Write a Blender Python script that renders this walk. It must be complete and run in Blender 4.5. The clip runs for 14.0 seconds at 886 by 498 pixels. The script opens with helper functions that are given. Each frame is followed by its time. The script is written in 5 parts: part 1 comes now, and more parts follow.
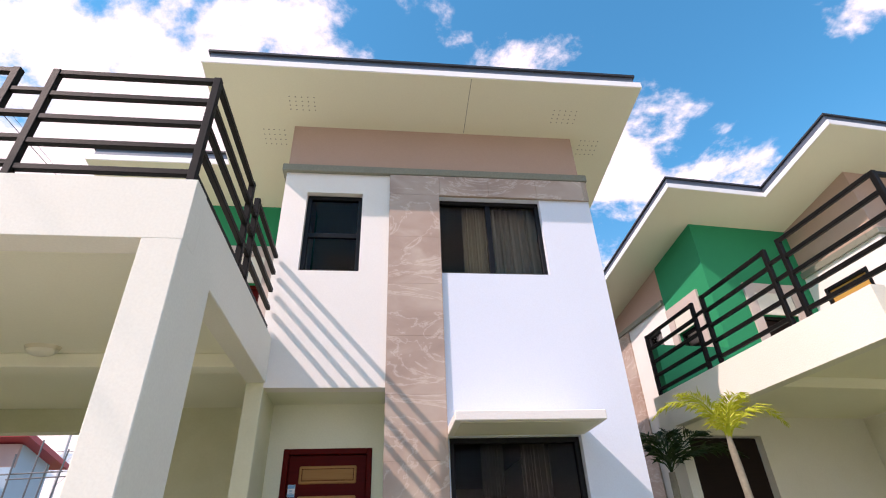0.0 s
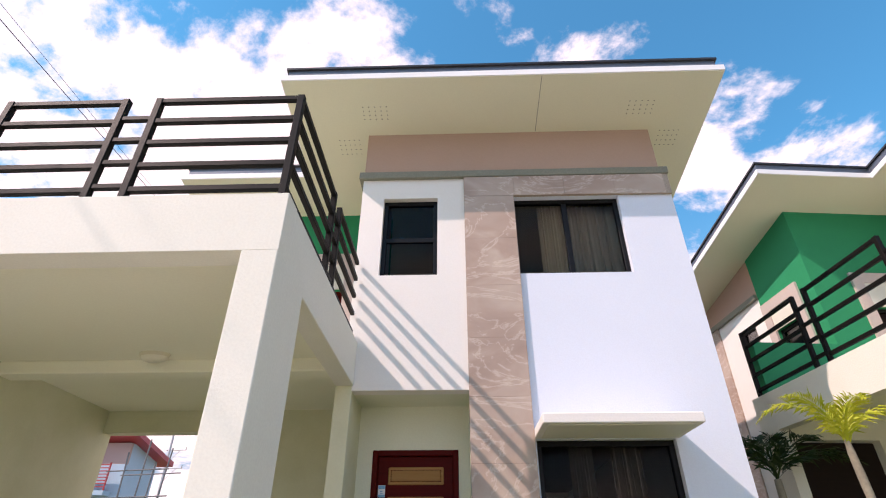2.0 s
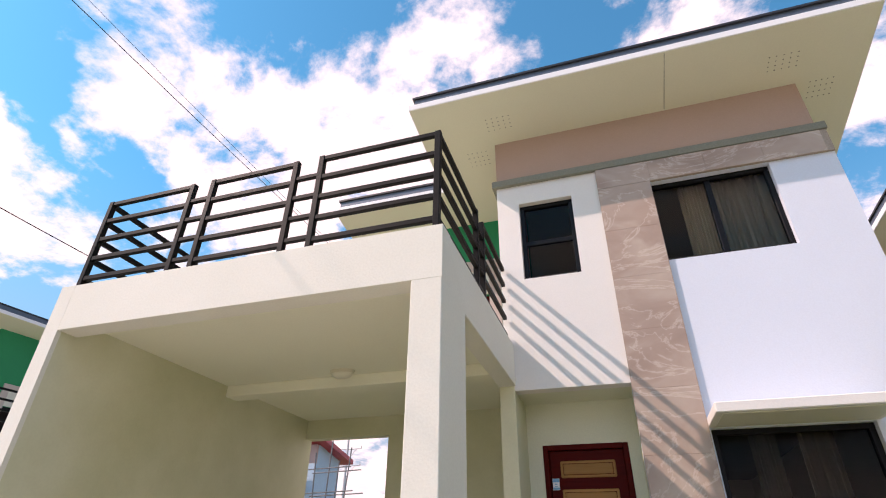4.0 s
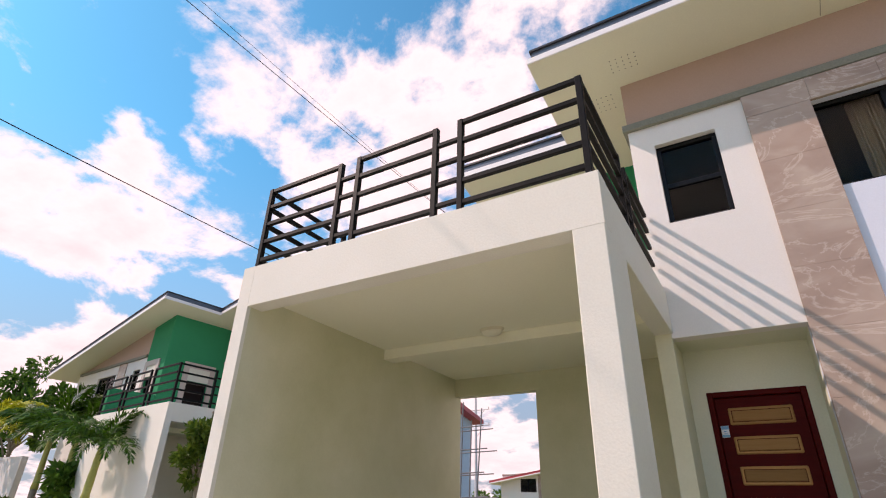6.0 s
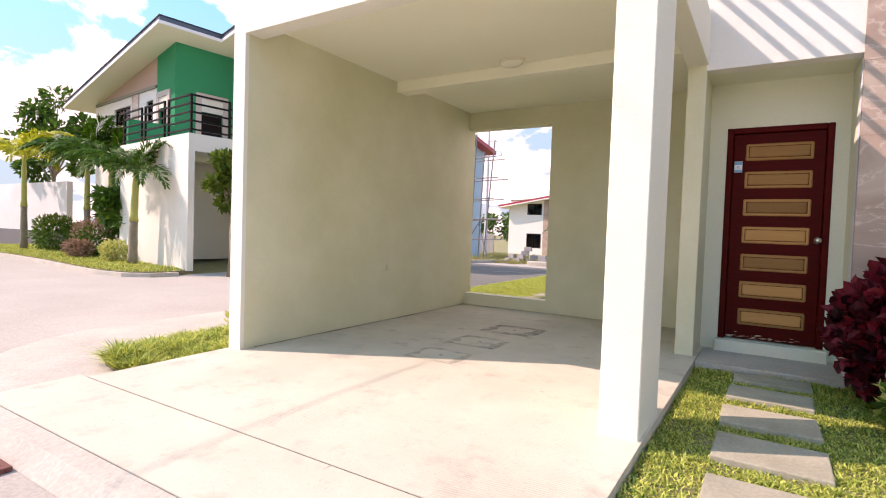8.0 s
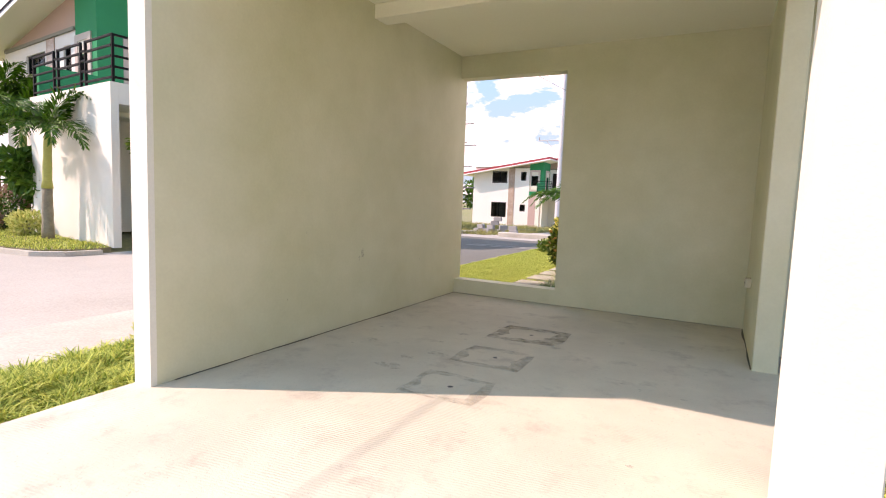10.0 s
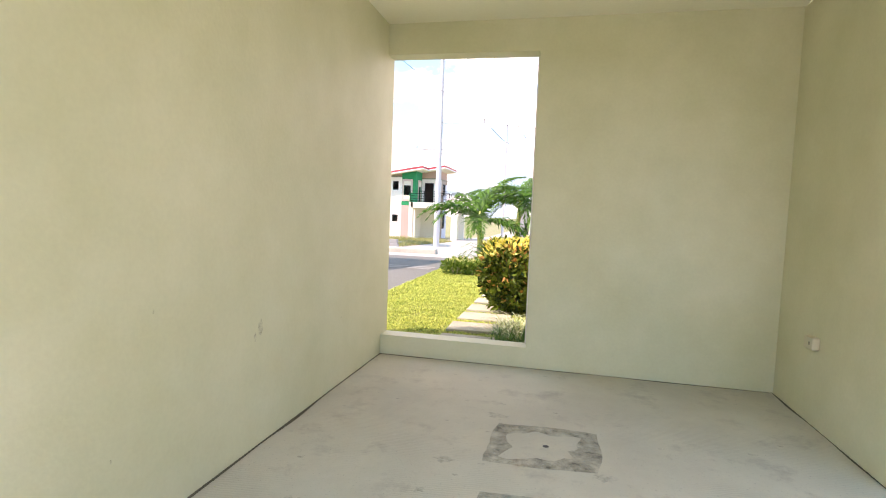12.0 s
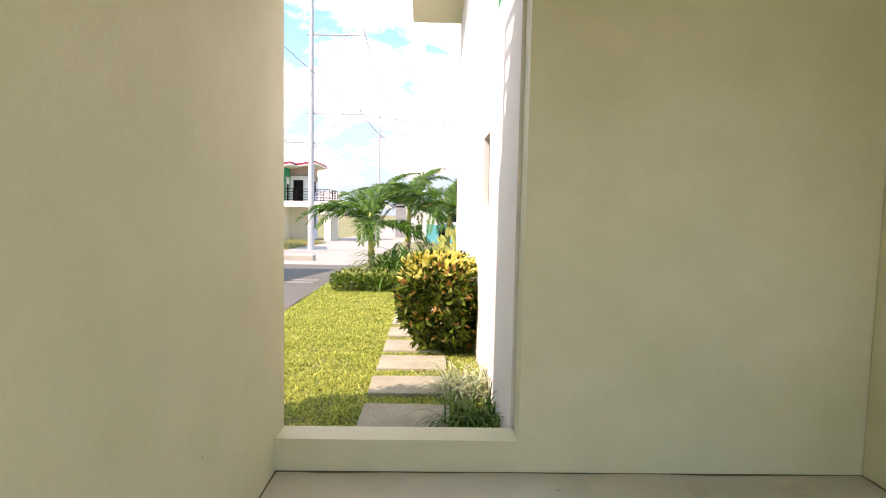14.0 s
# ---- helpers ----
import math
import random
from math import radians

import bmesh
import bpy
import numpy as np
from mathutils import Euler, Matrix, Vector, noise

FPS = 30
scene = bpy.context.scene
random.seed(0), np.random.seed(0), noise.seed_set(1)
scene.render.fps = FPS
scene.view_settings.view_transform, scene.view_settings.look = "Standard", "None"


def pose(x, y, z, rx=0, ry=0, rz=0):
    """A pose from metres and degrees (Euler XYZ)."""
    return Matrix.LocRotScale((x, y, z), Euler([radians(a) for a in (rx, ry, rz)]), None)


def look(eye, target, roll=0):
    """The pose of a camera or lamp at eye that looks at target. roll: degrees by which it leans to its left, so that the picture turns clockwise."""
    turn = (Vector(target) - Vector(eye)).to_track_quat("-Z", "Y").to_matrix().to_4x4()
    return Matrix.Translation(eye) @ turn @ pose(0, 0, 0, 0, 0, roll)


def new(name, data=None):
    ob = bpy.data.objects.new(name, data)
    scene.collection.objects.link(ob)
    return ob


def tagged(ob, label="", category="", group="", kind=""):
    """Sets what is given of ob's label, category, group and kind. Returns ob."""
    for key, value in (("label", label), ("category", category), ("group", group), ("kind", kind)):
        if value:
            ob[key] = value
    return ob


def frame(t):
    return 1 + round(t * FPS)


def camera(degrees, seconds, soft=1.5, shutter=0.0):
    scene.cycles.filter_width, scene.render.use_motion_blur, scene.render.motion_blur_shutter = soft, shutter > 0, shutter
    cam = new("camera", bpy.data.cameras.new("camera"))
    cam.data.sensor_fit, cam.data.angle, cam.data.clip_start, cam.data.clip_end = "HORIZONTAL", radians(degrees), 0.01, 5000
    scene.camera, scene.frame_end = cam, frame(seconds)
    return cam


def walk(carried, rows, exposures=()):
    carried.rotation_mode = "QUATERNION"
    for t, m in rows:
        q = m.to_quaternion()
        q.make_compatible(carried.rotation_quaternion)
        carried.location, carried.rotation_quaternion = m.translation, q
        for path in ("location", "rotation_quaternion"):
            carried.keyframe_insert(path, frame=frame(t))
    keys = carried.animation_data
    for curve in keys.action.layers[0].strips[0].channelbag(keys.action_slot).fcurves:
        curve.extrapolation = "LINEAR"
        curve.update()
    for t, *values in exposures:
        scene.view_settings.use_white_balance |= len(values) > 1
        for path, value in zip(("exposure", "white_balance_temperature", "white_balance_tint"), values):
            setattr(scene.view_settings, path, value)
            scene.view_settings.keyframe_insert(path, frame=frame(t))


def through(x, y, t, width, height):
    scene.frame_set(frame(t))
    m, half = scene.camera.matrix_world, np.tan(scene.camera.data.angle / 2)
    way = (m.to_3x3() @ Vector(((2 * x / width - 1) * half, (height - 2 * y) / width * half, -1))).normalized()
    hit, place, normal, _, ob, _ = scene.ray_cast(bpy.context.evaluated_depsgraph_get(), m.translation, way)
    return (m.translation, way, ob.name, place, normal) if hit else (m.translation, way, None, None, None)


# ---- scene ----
cam = camera(80.5, 14.0, soft=1.1)
PATH = [
    (0, (-0.921, 0.246, 1.152), (-0.712, 1.94, 2.194), -2.3),
    (0.5, (-0.945, 0.259, 1.145), (-0.772, 1.954, 2.193), -2.0),
    (1, (-0.986, 0.268, 1.148), (-0.898, 1.966, 2.2), -1.1),
    (1.5, (-1.011, 0.261, 1.15), (-1.009, 1.961, 2.203), -0.4),
    (2, (-1.012, 0.252, 1.158), (-1.065, 1.952, 2.21), 0.0),
    (4.5, (-1.152, -0.166, 1.147), (-1.819, 1.425, 2.158), 1.0),
    (5, (-1.255, -0.233, 1.17), (-2.024, 1.318, 2.172), 1.3),
    (5.5, (-1.344, -0.282, 1.156), (-2.204, 1.228, 2.146), 1.8),
    (6, (-1.414, -0.234, 1.054), (-2.343, 1.292, 1.955), 1.5),
    (6.5, (-1.44, -0.179, 0.934), (-2.439, 1.429, 1.58), 1.5),
    (7, (-1.382, -0.237, 1.045), (-2.43, 1.441, 1.343), 1.8),
    (7.5, (-1.448, -0.196, 1.103), (-2.503, 1.503, 1.151), 2.0),
    (8, (-1.492, -0.141, 1.111), (-2.55, 1.554, 1.039), 1.9),
    (10.5, (-2.895, 1.279, 1.201), (-3.717, 3.092, 1.007), 2.2),
    (11, (-3.225, 1.619, 1.241), (-3.914, 3.49, 1.074), 2.1),
    (11.5, (-3.53, 2.014, 1.253), (-4.083, 3.93, 1.098), 1.8),
    (12, (-3.87, 2.385, 1.288), (-4.306, 4.331, 1.147), 2.2),
    (12.5, (-4.097, 2.824, 1.297), (-4.368, 4.801, 1.164), 1.6),
    (13, (-4.34, 3.225, 1.322), (-4.474, 5.216, 1.186), 1.7),
    (13.5, (-4.517, 3.61, 1.366), (-4.533, 5.605, 1.235), 1.8),
    (14, (-4.605, 4.075, 1.385), (-4.553, 6.072, 1.245), 1.2),
]
EXPOSURES = [(0.0, 0.48, 7250, 36), (4.5, 0.26, 7600, 37), (5.2, 0.18, 7600, 37), (6.0, 0.14, 7700, 38), (6.5, 0.3, 7750, 40), (7.2, 0.67, 7800, 42), (8.2, 0.83, 7850, 42), (10.5, 0.95, 7650, 39), (11.2, 1.5, 7550, 36), (12.5, 1.54, 7750, 36), (14, 1.2, 8000, 36)]
walk(cam, [(t, look(eye, target, roll)) for t, eye, target, roll in PATH], EXPOSURES)

# ---- world, sun, exposure ----
SUN_DIR = Vector((-2.5, -1.4, 2.75)).normalized()

world = bpy.data.worlds.new("sky")
scene.world = world
world.use_nodes = True
wn, wl = world.node_tree.nodes, world.node_tree.links
wn.clear()


def wnode(kind, **props):
    n = wn.new(kind)
    for k, v in props.items():
        n.inputs[k].default_value = v
    return n


def wmath(op, a, b=None):
    n = wn.new("ShaderNodeMath")
    n.operation = op
    for i, v in enumerate((a, b)):
        if v is None:
            continue
        if isinstance(v, (int, float)):
            n.inputs[i].default_value = v
        else:
            wl.new(v, n.inputs[i])
    return n.outputs[0]


sky = wn.new("ShaderNodeTexSky")
sky.sky_type = "NISHITA"
sky.sun_disc = False
sky.sun_elevation = math.asin(SUN_DIR.z)
sky.sun_rotation = math.atan2(SUN_DIR.x, SUN_DIR.y)
sky.air_density, sky.dust_density, sky.ozone_density = 1.0, 0.6, 3.0
coord = wn.new("ShaderNodeTexCoord")
sep = wn.new("ShaderNodeSeparateXYZ")
wl.new(coord.outputs["Generated"], sep.inputs[0])
high = wmath("ADD", wmath("MAXIMUM", sep.outputs[2], 0.0), 0.32)
comb = wn.new("ShaderNodeCombineXYZ")
wl.new(wmath("DIVIDE", sep.outputs[0], high), comb.inputs[0])
wl.new(wmath("DIVIDE", sep.outputs[1], high), comb.inputs[1])
comb.inputs[2].default_value = 0.8
puffs = wnode("ShaderNodeTexNoise", Scale=3.1, Detail=12.0, Roughness=0.6, Distortion=0.15)
wl.new(comb.outputs[0], puffs.inputs["Vector"])
banks = wnode("ShaderNodeTexNoise", Scale=0.8, Detail=2.0)
wl.new(comb.outputs[0], banks.inputs["Vector"])
west = wmath("ADD", wmath("MULTIPLY", sep.outputs[0], -0.06), 0.045)
cover = wmath("ADD", wmath("ADD", wmath("MULTIPLY", puffs.outputs["Fac"], 0.75), wmath("MULTIPLY", banks.outputs["Fac"], 0.35)), west)
ramp = wn.new("ShaderNodeMapRange")
ramp.interpolation_type = "SMOOTHSTEP"
ramp.inputs["From Min"].default_value = 0.585
ramp.inputs["From Max"].default_value = 0.66
wl.new(cover, ramp.inputs["Value"])
thick = wn.new("ShaderNodeMapRange")
thick.inputs["From Min"].default_value = 0.62
thick.inputs["From Max"].default_value = 0.9
wl.new(cover, thick.inputs["Value"])
cloud = wn.new("ShaderNodeMix")
cloud.data_type = "RGBA"
cloud.inputs[6].default_value = (9.0, 9.0, 9.2, 1)
cloud.inputs[7].default_value = (5.6, 5.7, 6.4, 1)
wl.new(thick.outputs[0], cloud.inputs[0])
tint = wn.new("ShaderNodeMix")
tint.data_type, tint.blend_type = "RGBA", "MULTIPLY"
tint.inputs[0].default_value = 1.0
tint.inputs[7].default_value = (0.42, 1.88, 1.96, 1)
wl.new(sky.outputs[0], tint.inputs[6])
mixed = wn.new("ShaderNodeMix")
mixed.data_type = "RGBA"
wl.new(ramp.outputs[0], mixed.inputs[0])
low = wn.new("ShaderNodeMapRange")
low.interpolation_type = "SMOOTHSTEP"
for k, v in (("From Min", 0.02), ("From Max", 0.6), ("To Min", 0.92), ("To Max", 0.0)):
    low.inputs[k].default_value = v
wl.new(sep.outputs[2], low.inputs["Value"])
haze = wn.new("ShaderNodeMix")
haze.data_type = "RGBA"
haze.inputs[7].default_value = (2.8, 3.55, 4.6, 1)
wl.new(low.outputs[0], haze.inputs[0])
wl.new(tint.outputs[2], haze.inputs[6])
wl.new(haze.outputs[2], mixed.inputs[6])
wl.new(cloud.outputs[2], mixed.inputs[7])
back = wnode("ShaderNodeBackground", Strength=0.11)
wl.new(mixed.outputs[2], back.inputs[0])
wout = wn.new("ShaderNodeOutputWorld")
wl.new(back.outputs[0], wout.inputs[0])

sun_data = bpy.data.lights.new("sun", "SUN")
sun_data.energy, sun_data.angle, sun_data.color = 3.0, radians(0.55), (1.0, 0.95, 0.87)
sun = new("sun", sun_data)
sun.matrix_world = look(SUN_DIR * 60, (0, 0, 0))


# ---- materials ----
def shader(name):
    m = bpy.data.materials.new(name)
    m.use_nodes = True
    nt = m.node_tree
    return m, nt.nodes, nt.links, nt.nodes["Principled BSDF"]


def surface(name, color, other=None, rough=0.6, scale=1.5, fine=40.0, bump=0.15, metal=0.0, amount=0.5, piece=0.0, grain=0.12, spec=0.5):
    """Two-scale variation between two colours, fine grain and relief; piece: change from object to object."""
    m, n, l, b = shader(name)
    other = other or tuple(c * 0.86 for c in color)
    tc = n.new("ShaderNodeTexCoord")
    big = n.new("ShaderNodeTexNoise")
    big.inputs["Scale"].default_value, big.inputs["Detail"].default_value, big.inputs["Roughness"].default_value = scale, 6, 0.6
    l.new(tc.outputs["Object"], big.inputs["Vector"])
    rng = n.new("ShaderNodeMapRange")
    rng.inputs["From Min"].default_value, rng.inputs["From Max"].default_value, rng.inputs["To Max"].default_value = 0.35, 0.72, amount
    l.new(big.outputs["Fac"], rng.inputs["Value"])
    mix = n.new("ShaderNodeMix")
    mix.data_type = "RGBA"
    mix.inputs[6].default_value, mix.inputs[7].default_value = (*color, 1), (*other, 1)
    l.new(rng.outputs[0], mix.inputs[0])
    tiny = n.new("ShaderNodeTexNoise")
    tiny.inputs["Scale"].default_value, tiny.inputs["Detail"].default_value = fine, 4
    l.new(tc.outputs["Object"], tiny.inputs["Vector"])
    val = n.new("ShaderNodeMapRange")
    val.inputs["From Min"].default_value, val.inputs["From Max"].default_value = 0.3, 0.7
    val.inputs["To Min"].default_value, val.inputs["To Max"].default_value = 1 - grain, 1 + grain
    l.new(tiny.outputs["Fac"], val.inputs["Value"])
    hsv = n.new("ShaderNodeHueSaturation")
    l.new(mix.outputs[2], hsv.inputs["Color"])
    if piece:
        info = n.new("ShaderNodeObjectInfo")
        pm = n.new("ShaderNodeMapRange")
        pm.inputs["To Min"].default_value, pm.inputs["To Max"].default_value = 1 - piece, 1 + piece
        l.new(info.outputs["Random"], pm.inputs["Value"])
        mul = n.new("ShaderNodeMath")
        mul.operation = "MULTIPLY"
        l.new(pm.outputs[0], mul.inputs[0])
        l.new(val.outputs[0], mul.inputs[1])
        l.new(mul.outputs[0], hsv.inputs["Value"])
    else:
        l.new(val.outputs[0], hsv.inputs["Value"])
    l.new(hsv.outputs[0], b.inputs["Base Color"])
    b.inputs["Roughness"].default_value, b.inputs["Metallic"].default_value = rough, metal
    b.inputs["Specular IOR Level"].default_value = spec
    if bump:
        bp = n.new("ShaderNodeBump")
        bp.inputs["Strength"].default_value, bp.inputs["Distance"].default_value = bump, 0.01
        l.new(tiny.outputs["Fac"], bp.inputs["Height"])
        l.new(bp.outputs[0], b.inputs["Normal"])
    return m


def foliage(name, dark, light, rough=0.45, through=0.3):
    m, n, l, b = shader(name)
    geo = n.new("ShaderNodeNewGeometry")
    mix = n.new("ShaderNodeMix")
    mix.data_type = "RGBA"
    mix.inputs[6].default_value, mix.inputs[7].default_value = (*dark, 1), (*light, 1)
    l.new(geo.outputs["Random Per Island"], mix.inputs[0])
    l.new(mix.outputs[2], b.inputs["Base Color"])
    b.inputs["Roughness"].default_value = rough + 0.1
    b.inputs["Specular IOR Level"].default_value = 0.25
    tr = n.new("ShaderNodeBsdfTranslucent")
    l.new(mix.outputs[2], tr.inputs["Color"])
    ms = n.new("ShaderNodeMixShader")
    ms.inputs[0].default_value = through
    l.new(b.outputs[0], ms.inputs[1])
    l.new(tr.outputs[0], ms.inputs[2])
    l.new(ms.outputs[0], n["Material Output"].inputs["Surface"])
    return m


def blotch(name, color, low, high, scale):
    """A worn stain that thins out raggedly into what it lies on."""
    m, n, l, b = shader(name)
    b.inputs["Base Color"].default_value, b.inputs["Roughness"].default_value = (*color, 1), 0.9
    tc = n.new("ShaderNodeTexCoord")
    t = n.new("ShaderNodeTexNoise")
    t.inputs["Scale"].default_value, t.inputs["Detail"].default_value, t.inputs["Roughness"].default_value = scale, 8, 0.7
    l.new(tc.outputs["Object"], t.inputs["Vector"])
    r = n.new("ShaderNodeMapRange")
    for k, v in (("From Min", low), ("From Max", high), ("To Min", 0.0), ("To Max", 0.55)):
        r.inputs[k].default_value = v
    l.new(t.outputs["Fac"], r.inputs["Value"])
    l.new(r.outputs[0], b.inputs["Alpha"])
    return m


def pane_glass(name, tint):
    m, n, l, b = shader(name)
    n.remove(b)
    tr = n.new("ShaderNodeBsdfTransparent")
    tr.inputs[0].default_value = (*tint, 1)
    gl = n.new("ShaderNodeBsdfGlossy")
    gl.inputs["Roughness"].default_value = 0.02
    fr = n.new("ShaderNodeFresnel")
    fr.inputs["IOR"].default_value = 1.19
    ms = n.new("ShaderNodeMixShader")
    l.new(fr.outputs[0], ms.inputs[0])
    l.new(tr.outputs[0], ms.inputs[1])
    l.new(gl.outputs[0], ms.inputs[2])
    l.new(ms.outputs[0], n["Material Output"].inputs["Surface"])
    return m


def marble(name):
    """Polished beige-brown stone with pale drifting veins that run on from tile to tile."""
    m, n, l, b = shader(name)
    tc, info = n.new("ShaderNodeTexCoord"), n.new("ShaderNodeObjectInfo")
    add = n.new("ShaderNodeVectorMath")
    l.new(tc.outputs["Object"], add.inputs[0])
    l.new(info.outputs["Location"], add.inputs[1])
    mp = n.new("ShaderNodeMapping")
    mp.inputs["Rotation"].default_value = (0, 0.45, 0)
    mp.inputs["Scale"].default_value = (0.9, 0.9, 1.7)
    l.new(add.outputs[0], mp.inputs[0])
    big = n.new("ShaderNodeTexNoise")
    for k, v in (("Scale", 0.9), ("Detail", 7), ("Roughness", 0.52), ("Distortion", 1.3)):
        big.inputs[k].default_value = v
    l.new(mp.outputs[0], big.inputs["Vector"])
    cr = n.new("ShaderNodeValToRGB")
    e = cr.color_ramp.elements
    e[0].position, e[0].color = 0.28, (0.33, 0.23, 0.18, 1)
    e[1].position, e[1].color = 0.70, (0.52, 0.41, 0.33, 1)
    mid = e.new(0.49)
    mid.color = (0.42, 0.30, 0.235, 1)
    l.new(big.outputs["Fac"], cr.inputs[0])
    vein = n.new("ShaderNodeTexNoise")
    for k, v in (("Scale", 0.8), ("Detail", 8), ("Roughness", 0.6), ("Distortion", 3.0)):
        vein.inputs[k].default_value = v
    l.new(mp.outputs[0], vein.inputs["Vector"])
    sub = n.new("ShaderNodeMath")
    sub.operation = "SUBTRACT"
    sub.inputs[1].default_value = 0.5
    l.new(vein.outputs["Fac"], sub.inputs[0])
    ab = n.new("ShaderNodeMath")
    ab.operation = "ABSOLUTE"
    l.new(sub.outputs[0], ab.inputs[0])
    thin = n.new("ShaderNodeMapRange")
    for k, v in (("From Min", 0.0), ("From Max", 0.024), ("To Min", 0.42), ("To Max", 0.0)):
        thin.inputs[k].default_value = v
    l.new(ab.outputs[0], thin.inputs["Value"])
    mix = n.new("ShaderNodeMix")
    mix.data_type = "RGBA"
    mix.inputs[7].default_value = (0.72, 0.61, 0.52, 1)
    l.new(thin.outputs[0], mix.inputs[0])
    l.new(cr.outputs[0], mix.inputs[6])
    l.new(mix.outputs[2], b.inputs["Base Color"])
    b.inputs["Roughness"].default_value = 0.22
    return m


def wood(name, dark, light, rough=0.4, piece=0.15):
    m, n, l, b = shader(name)
    b.inputs["Specular IOR Level"].default_value = 0.1
    tc, info = n.new("ShaderNodeTexCoord"), n.new("ShaderNodeObjectInfo")
    mp = n.new("ShaderNodeMapping")
    mp.inputs["Scale"].default_value = (3.0, 20.0, 40.0)
    l.new(tc.outputs["Object"], mp.inputs[0])
    g = n.new("ShaderNodeTexNoise")
    for k, v in (("Scale", 1.0), ("Detail", 6), ("Distortion", 0.8)):
        g.inputs[k].default_value = v
    l.new(mp.outputs[0], g.inputs["Vector"])
    mix = n.new("ShaderNodeMix")
    mix.data_type = "RGBA"
    mix.inputs[6].default_value, mix.inputs[7].default_value = (*dark, 1), (*light, 1)
    l.new(g.outputs["Fac"], mix.inputs[0])
    pm = n.new("ShaderNodeMapRange")
    pm.inputs["To Min"].default_value, pm.inputs["To Max"].default_value = 1 - piece, 1 + piece
    l.new(info.outputs["Random"], pm.inputs["Value"])
    hsv = n.new("ShaderNodeHueSaturation")
    l.new(mix.outputs[2], hsv.inputs["Color"])
    l.new(pm.outputs[0], hsv.inputs["Value"])
    l.new(hsv.outputs[0], b.inputs["Base Color"])
    b.inputs["Roughness"].default_value = rough
    bp = n.new("ShaderNodeBump")
    bp.inputs["Strength"].default_value, bp.inputs["Distance"].default_value = 0.12, 0.004
    l.new(g.outputs["Fac"], bp.inputs["Height"])
    l.new(bp.outputs[0], b.inputs["Normal"])
    return m


def driveway_concrete(name, turn=82):
    """Brushed grey-cream concrete: stains, fine broom lines, speckles."""
    m, n, l, b = shader(name)
    tc = n.new("ShaderNodeTexCoord")

    def noise_at(scale, detail, rough=0.6):
        t = n.new("ShaderNodeTexNoise")
        t.inputs["Scale"].default_value, t.inputs["Detail"].default_value, t.inputs["Roughness"].default_value = scale, detail, rough
        l.new(tc.outputs["Object"], t.inputs["Vector"])
        return t.outputs["Fac"]

    def span(v, a, z, lo, hi):
        r = n.new("ShaderNodeMapRange")
        for k, x in (("From Min", a), ("From Max", z), ("To Min", lo), ("To Max", hi)):
            r.inputs[k].default_value = x
        l.new(v, r.inputs["Value"])
        return r.outputs[0]

    def blend(fac, a, c):
        x = n.new("ShaderNodeMix")
        x.data_type = "RGBA"
        l.new(fac, x.inputs[0])
        for i, v in ((6, a), (7, c)):
            if isinstance(v, tuple):
                x.inputs[i].default_value = (*v, 1)
            else:
                l.new(v, x.inputs[i])
        return x.outputs[2]

    base = blend(span(noise_at(0.9, 8, 0.65), 0.38, 0.66, 0, 1), (0.61, 0.57, 0.455), (0.50, 0.465, 0.37))
    base = blend(span(noise_at(3.2, 10, 0.7), 0.54, 0.68, 0, 0.6), base, (0.36, 0.32, 0.26))
    base = blend(span(noise_at(70, 3), 0.62, 0.72, 0, 0.5), base, (0.24, 0.22, 0.19))
    base = blend(span(noise_at(24, 5), 0.6, 0.75, 0, 0.4), base, (0.62, 0.58, 0.52))
    wave = n.new("ShaderNodeTexWave")
    wave.bands_direction = "X"
    mp = n.new("ShaderNodeMapping")
    mp.inputs["Rotation"].default_value = (0, 0, radians(turn))
    l.new(tc.outputs["Object"], mp.inputs[0])
    for k, v in (("Scale", 17.0), ("Distortion", 3.5), ("Detail", 4), ("Detail Scale", 1.4)):
        wave.inputs[k].default_value = v
    l.new(mp.outputs[0], wave.inputs["Vector"])
    lines = n.new("ShaderNodeMath")
    lines.operation = "MULTIPLY"
    l.new(wave.outputs["Fac"], lines.inputs[0])
    l.new(span(noise_at(1.1, 4), 0.45, 0.65, 0.05, 1.0), lines.inputs[1])
    base = blend(span(lines.outputs[0], 0.0, 1.0, 0, 0.2), base, (0.24, 0.21, 0.17))
    l.new(base, b.inputs["Base Color"])
    b.inputs["Roughness"].default_value = 0.85
    bp = n.new("ShaderNodeBump")
    bp.inputs["Strength"].default_value, bp.inputs["Distance"].default_value = 0.25, 0.006
    l.new(lines.outputs[0], bp.inputs["Height"])
    b2 = n.new("ShaderNodeBump")
    b2.inputs["Strength"].default_value, b2.inputs["Distance"].default_value = 0.3, 0.004
    l.new(noise_at(90, 4), b2.inputs["Height"])
    l.new(bp.outputs[0], b2.inputs["Normal"])
    l.new(b2.outputs[0], b.inputs["Normal"])
    return m


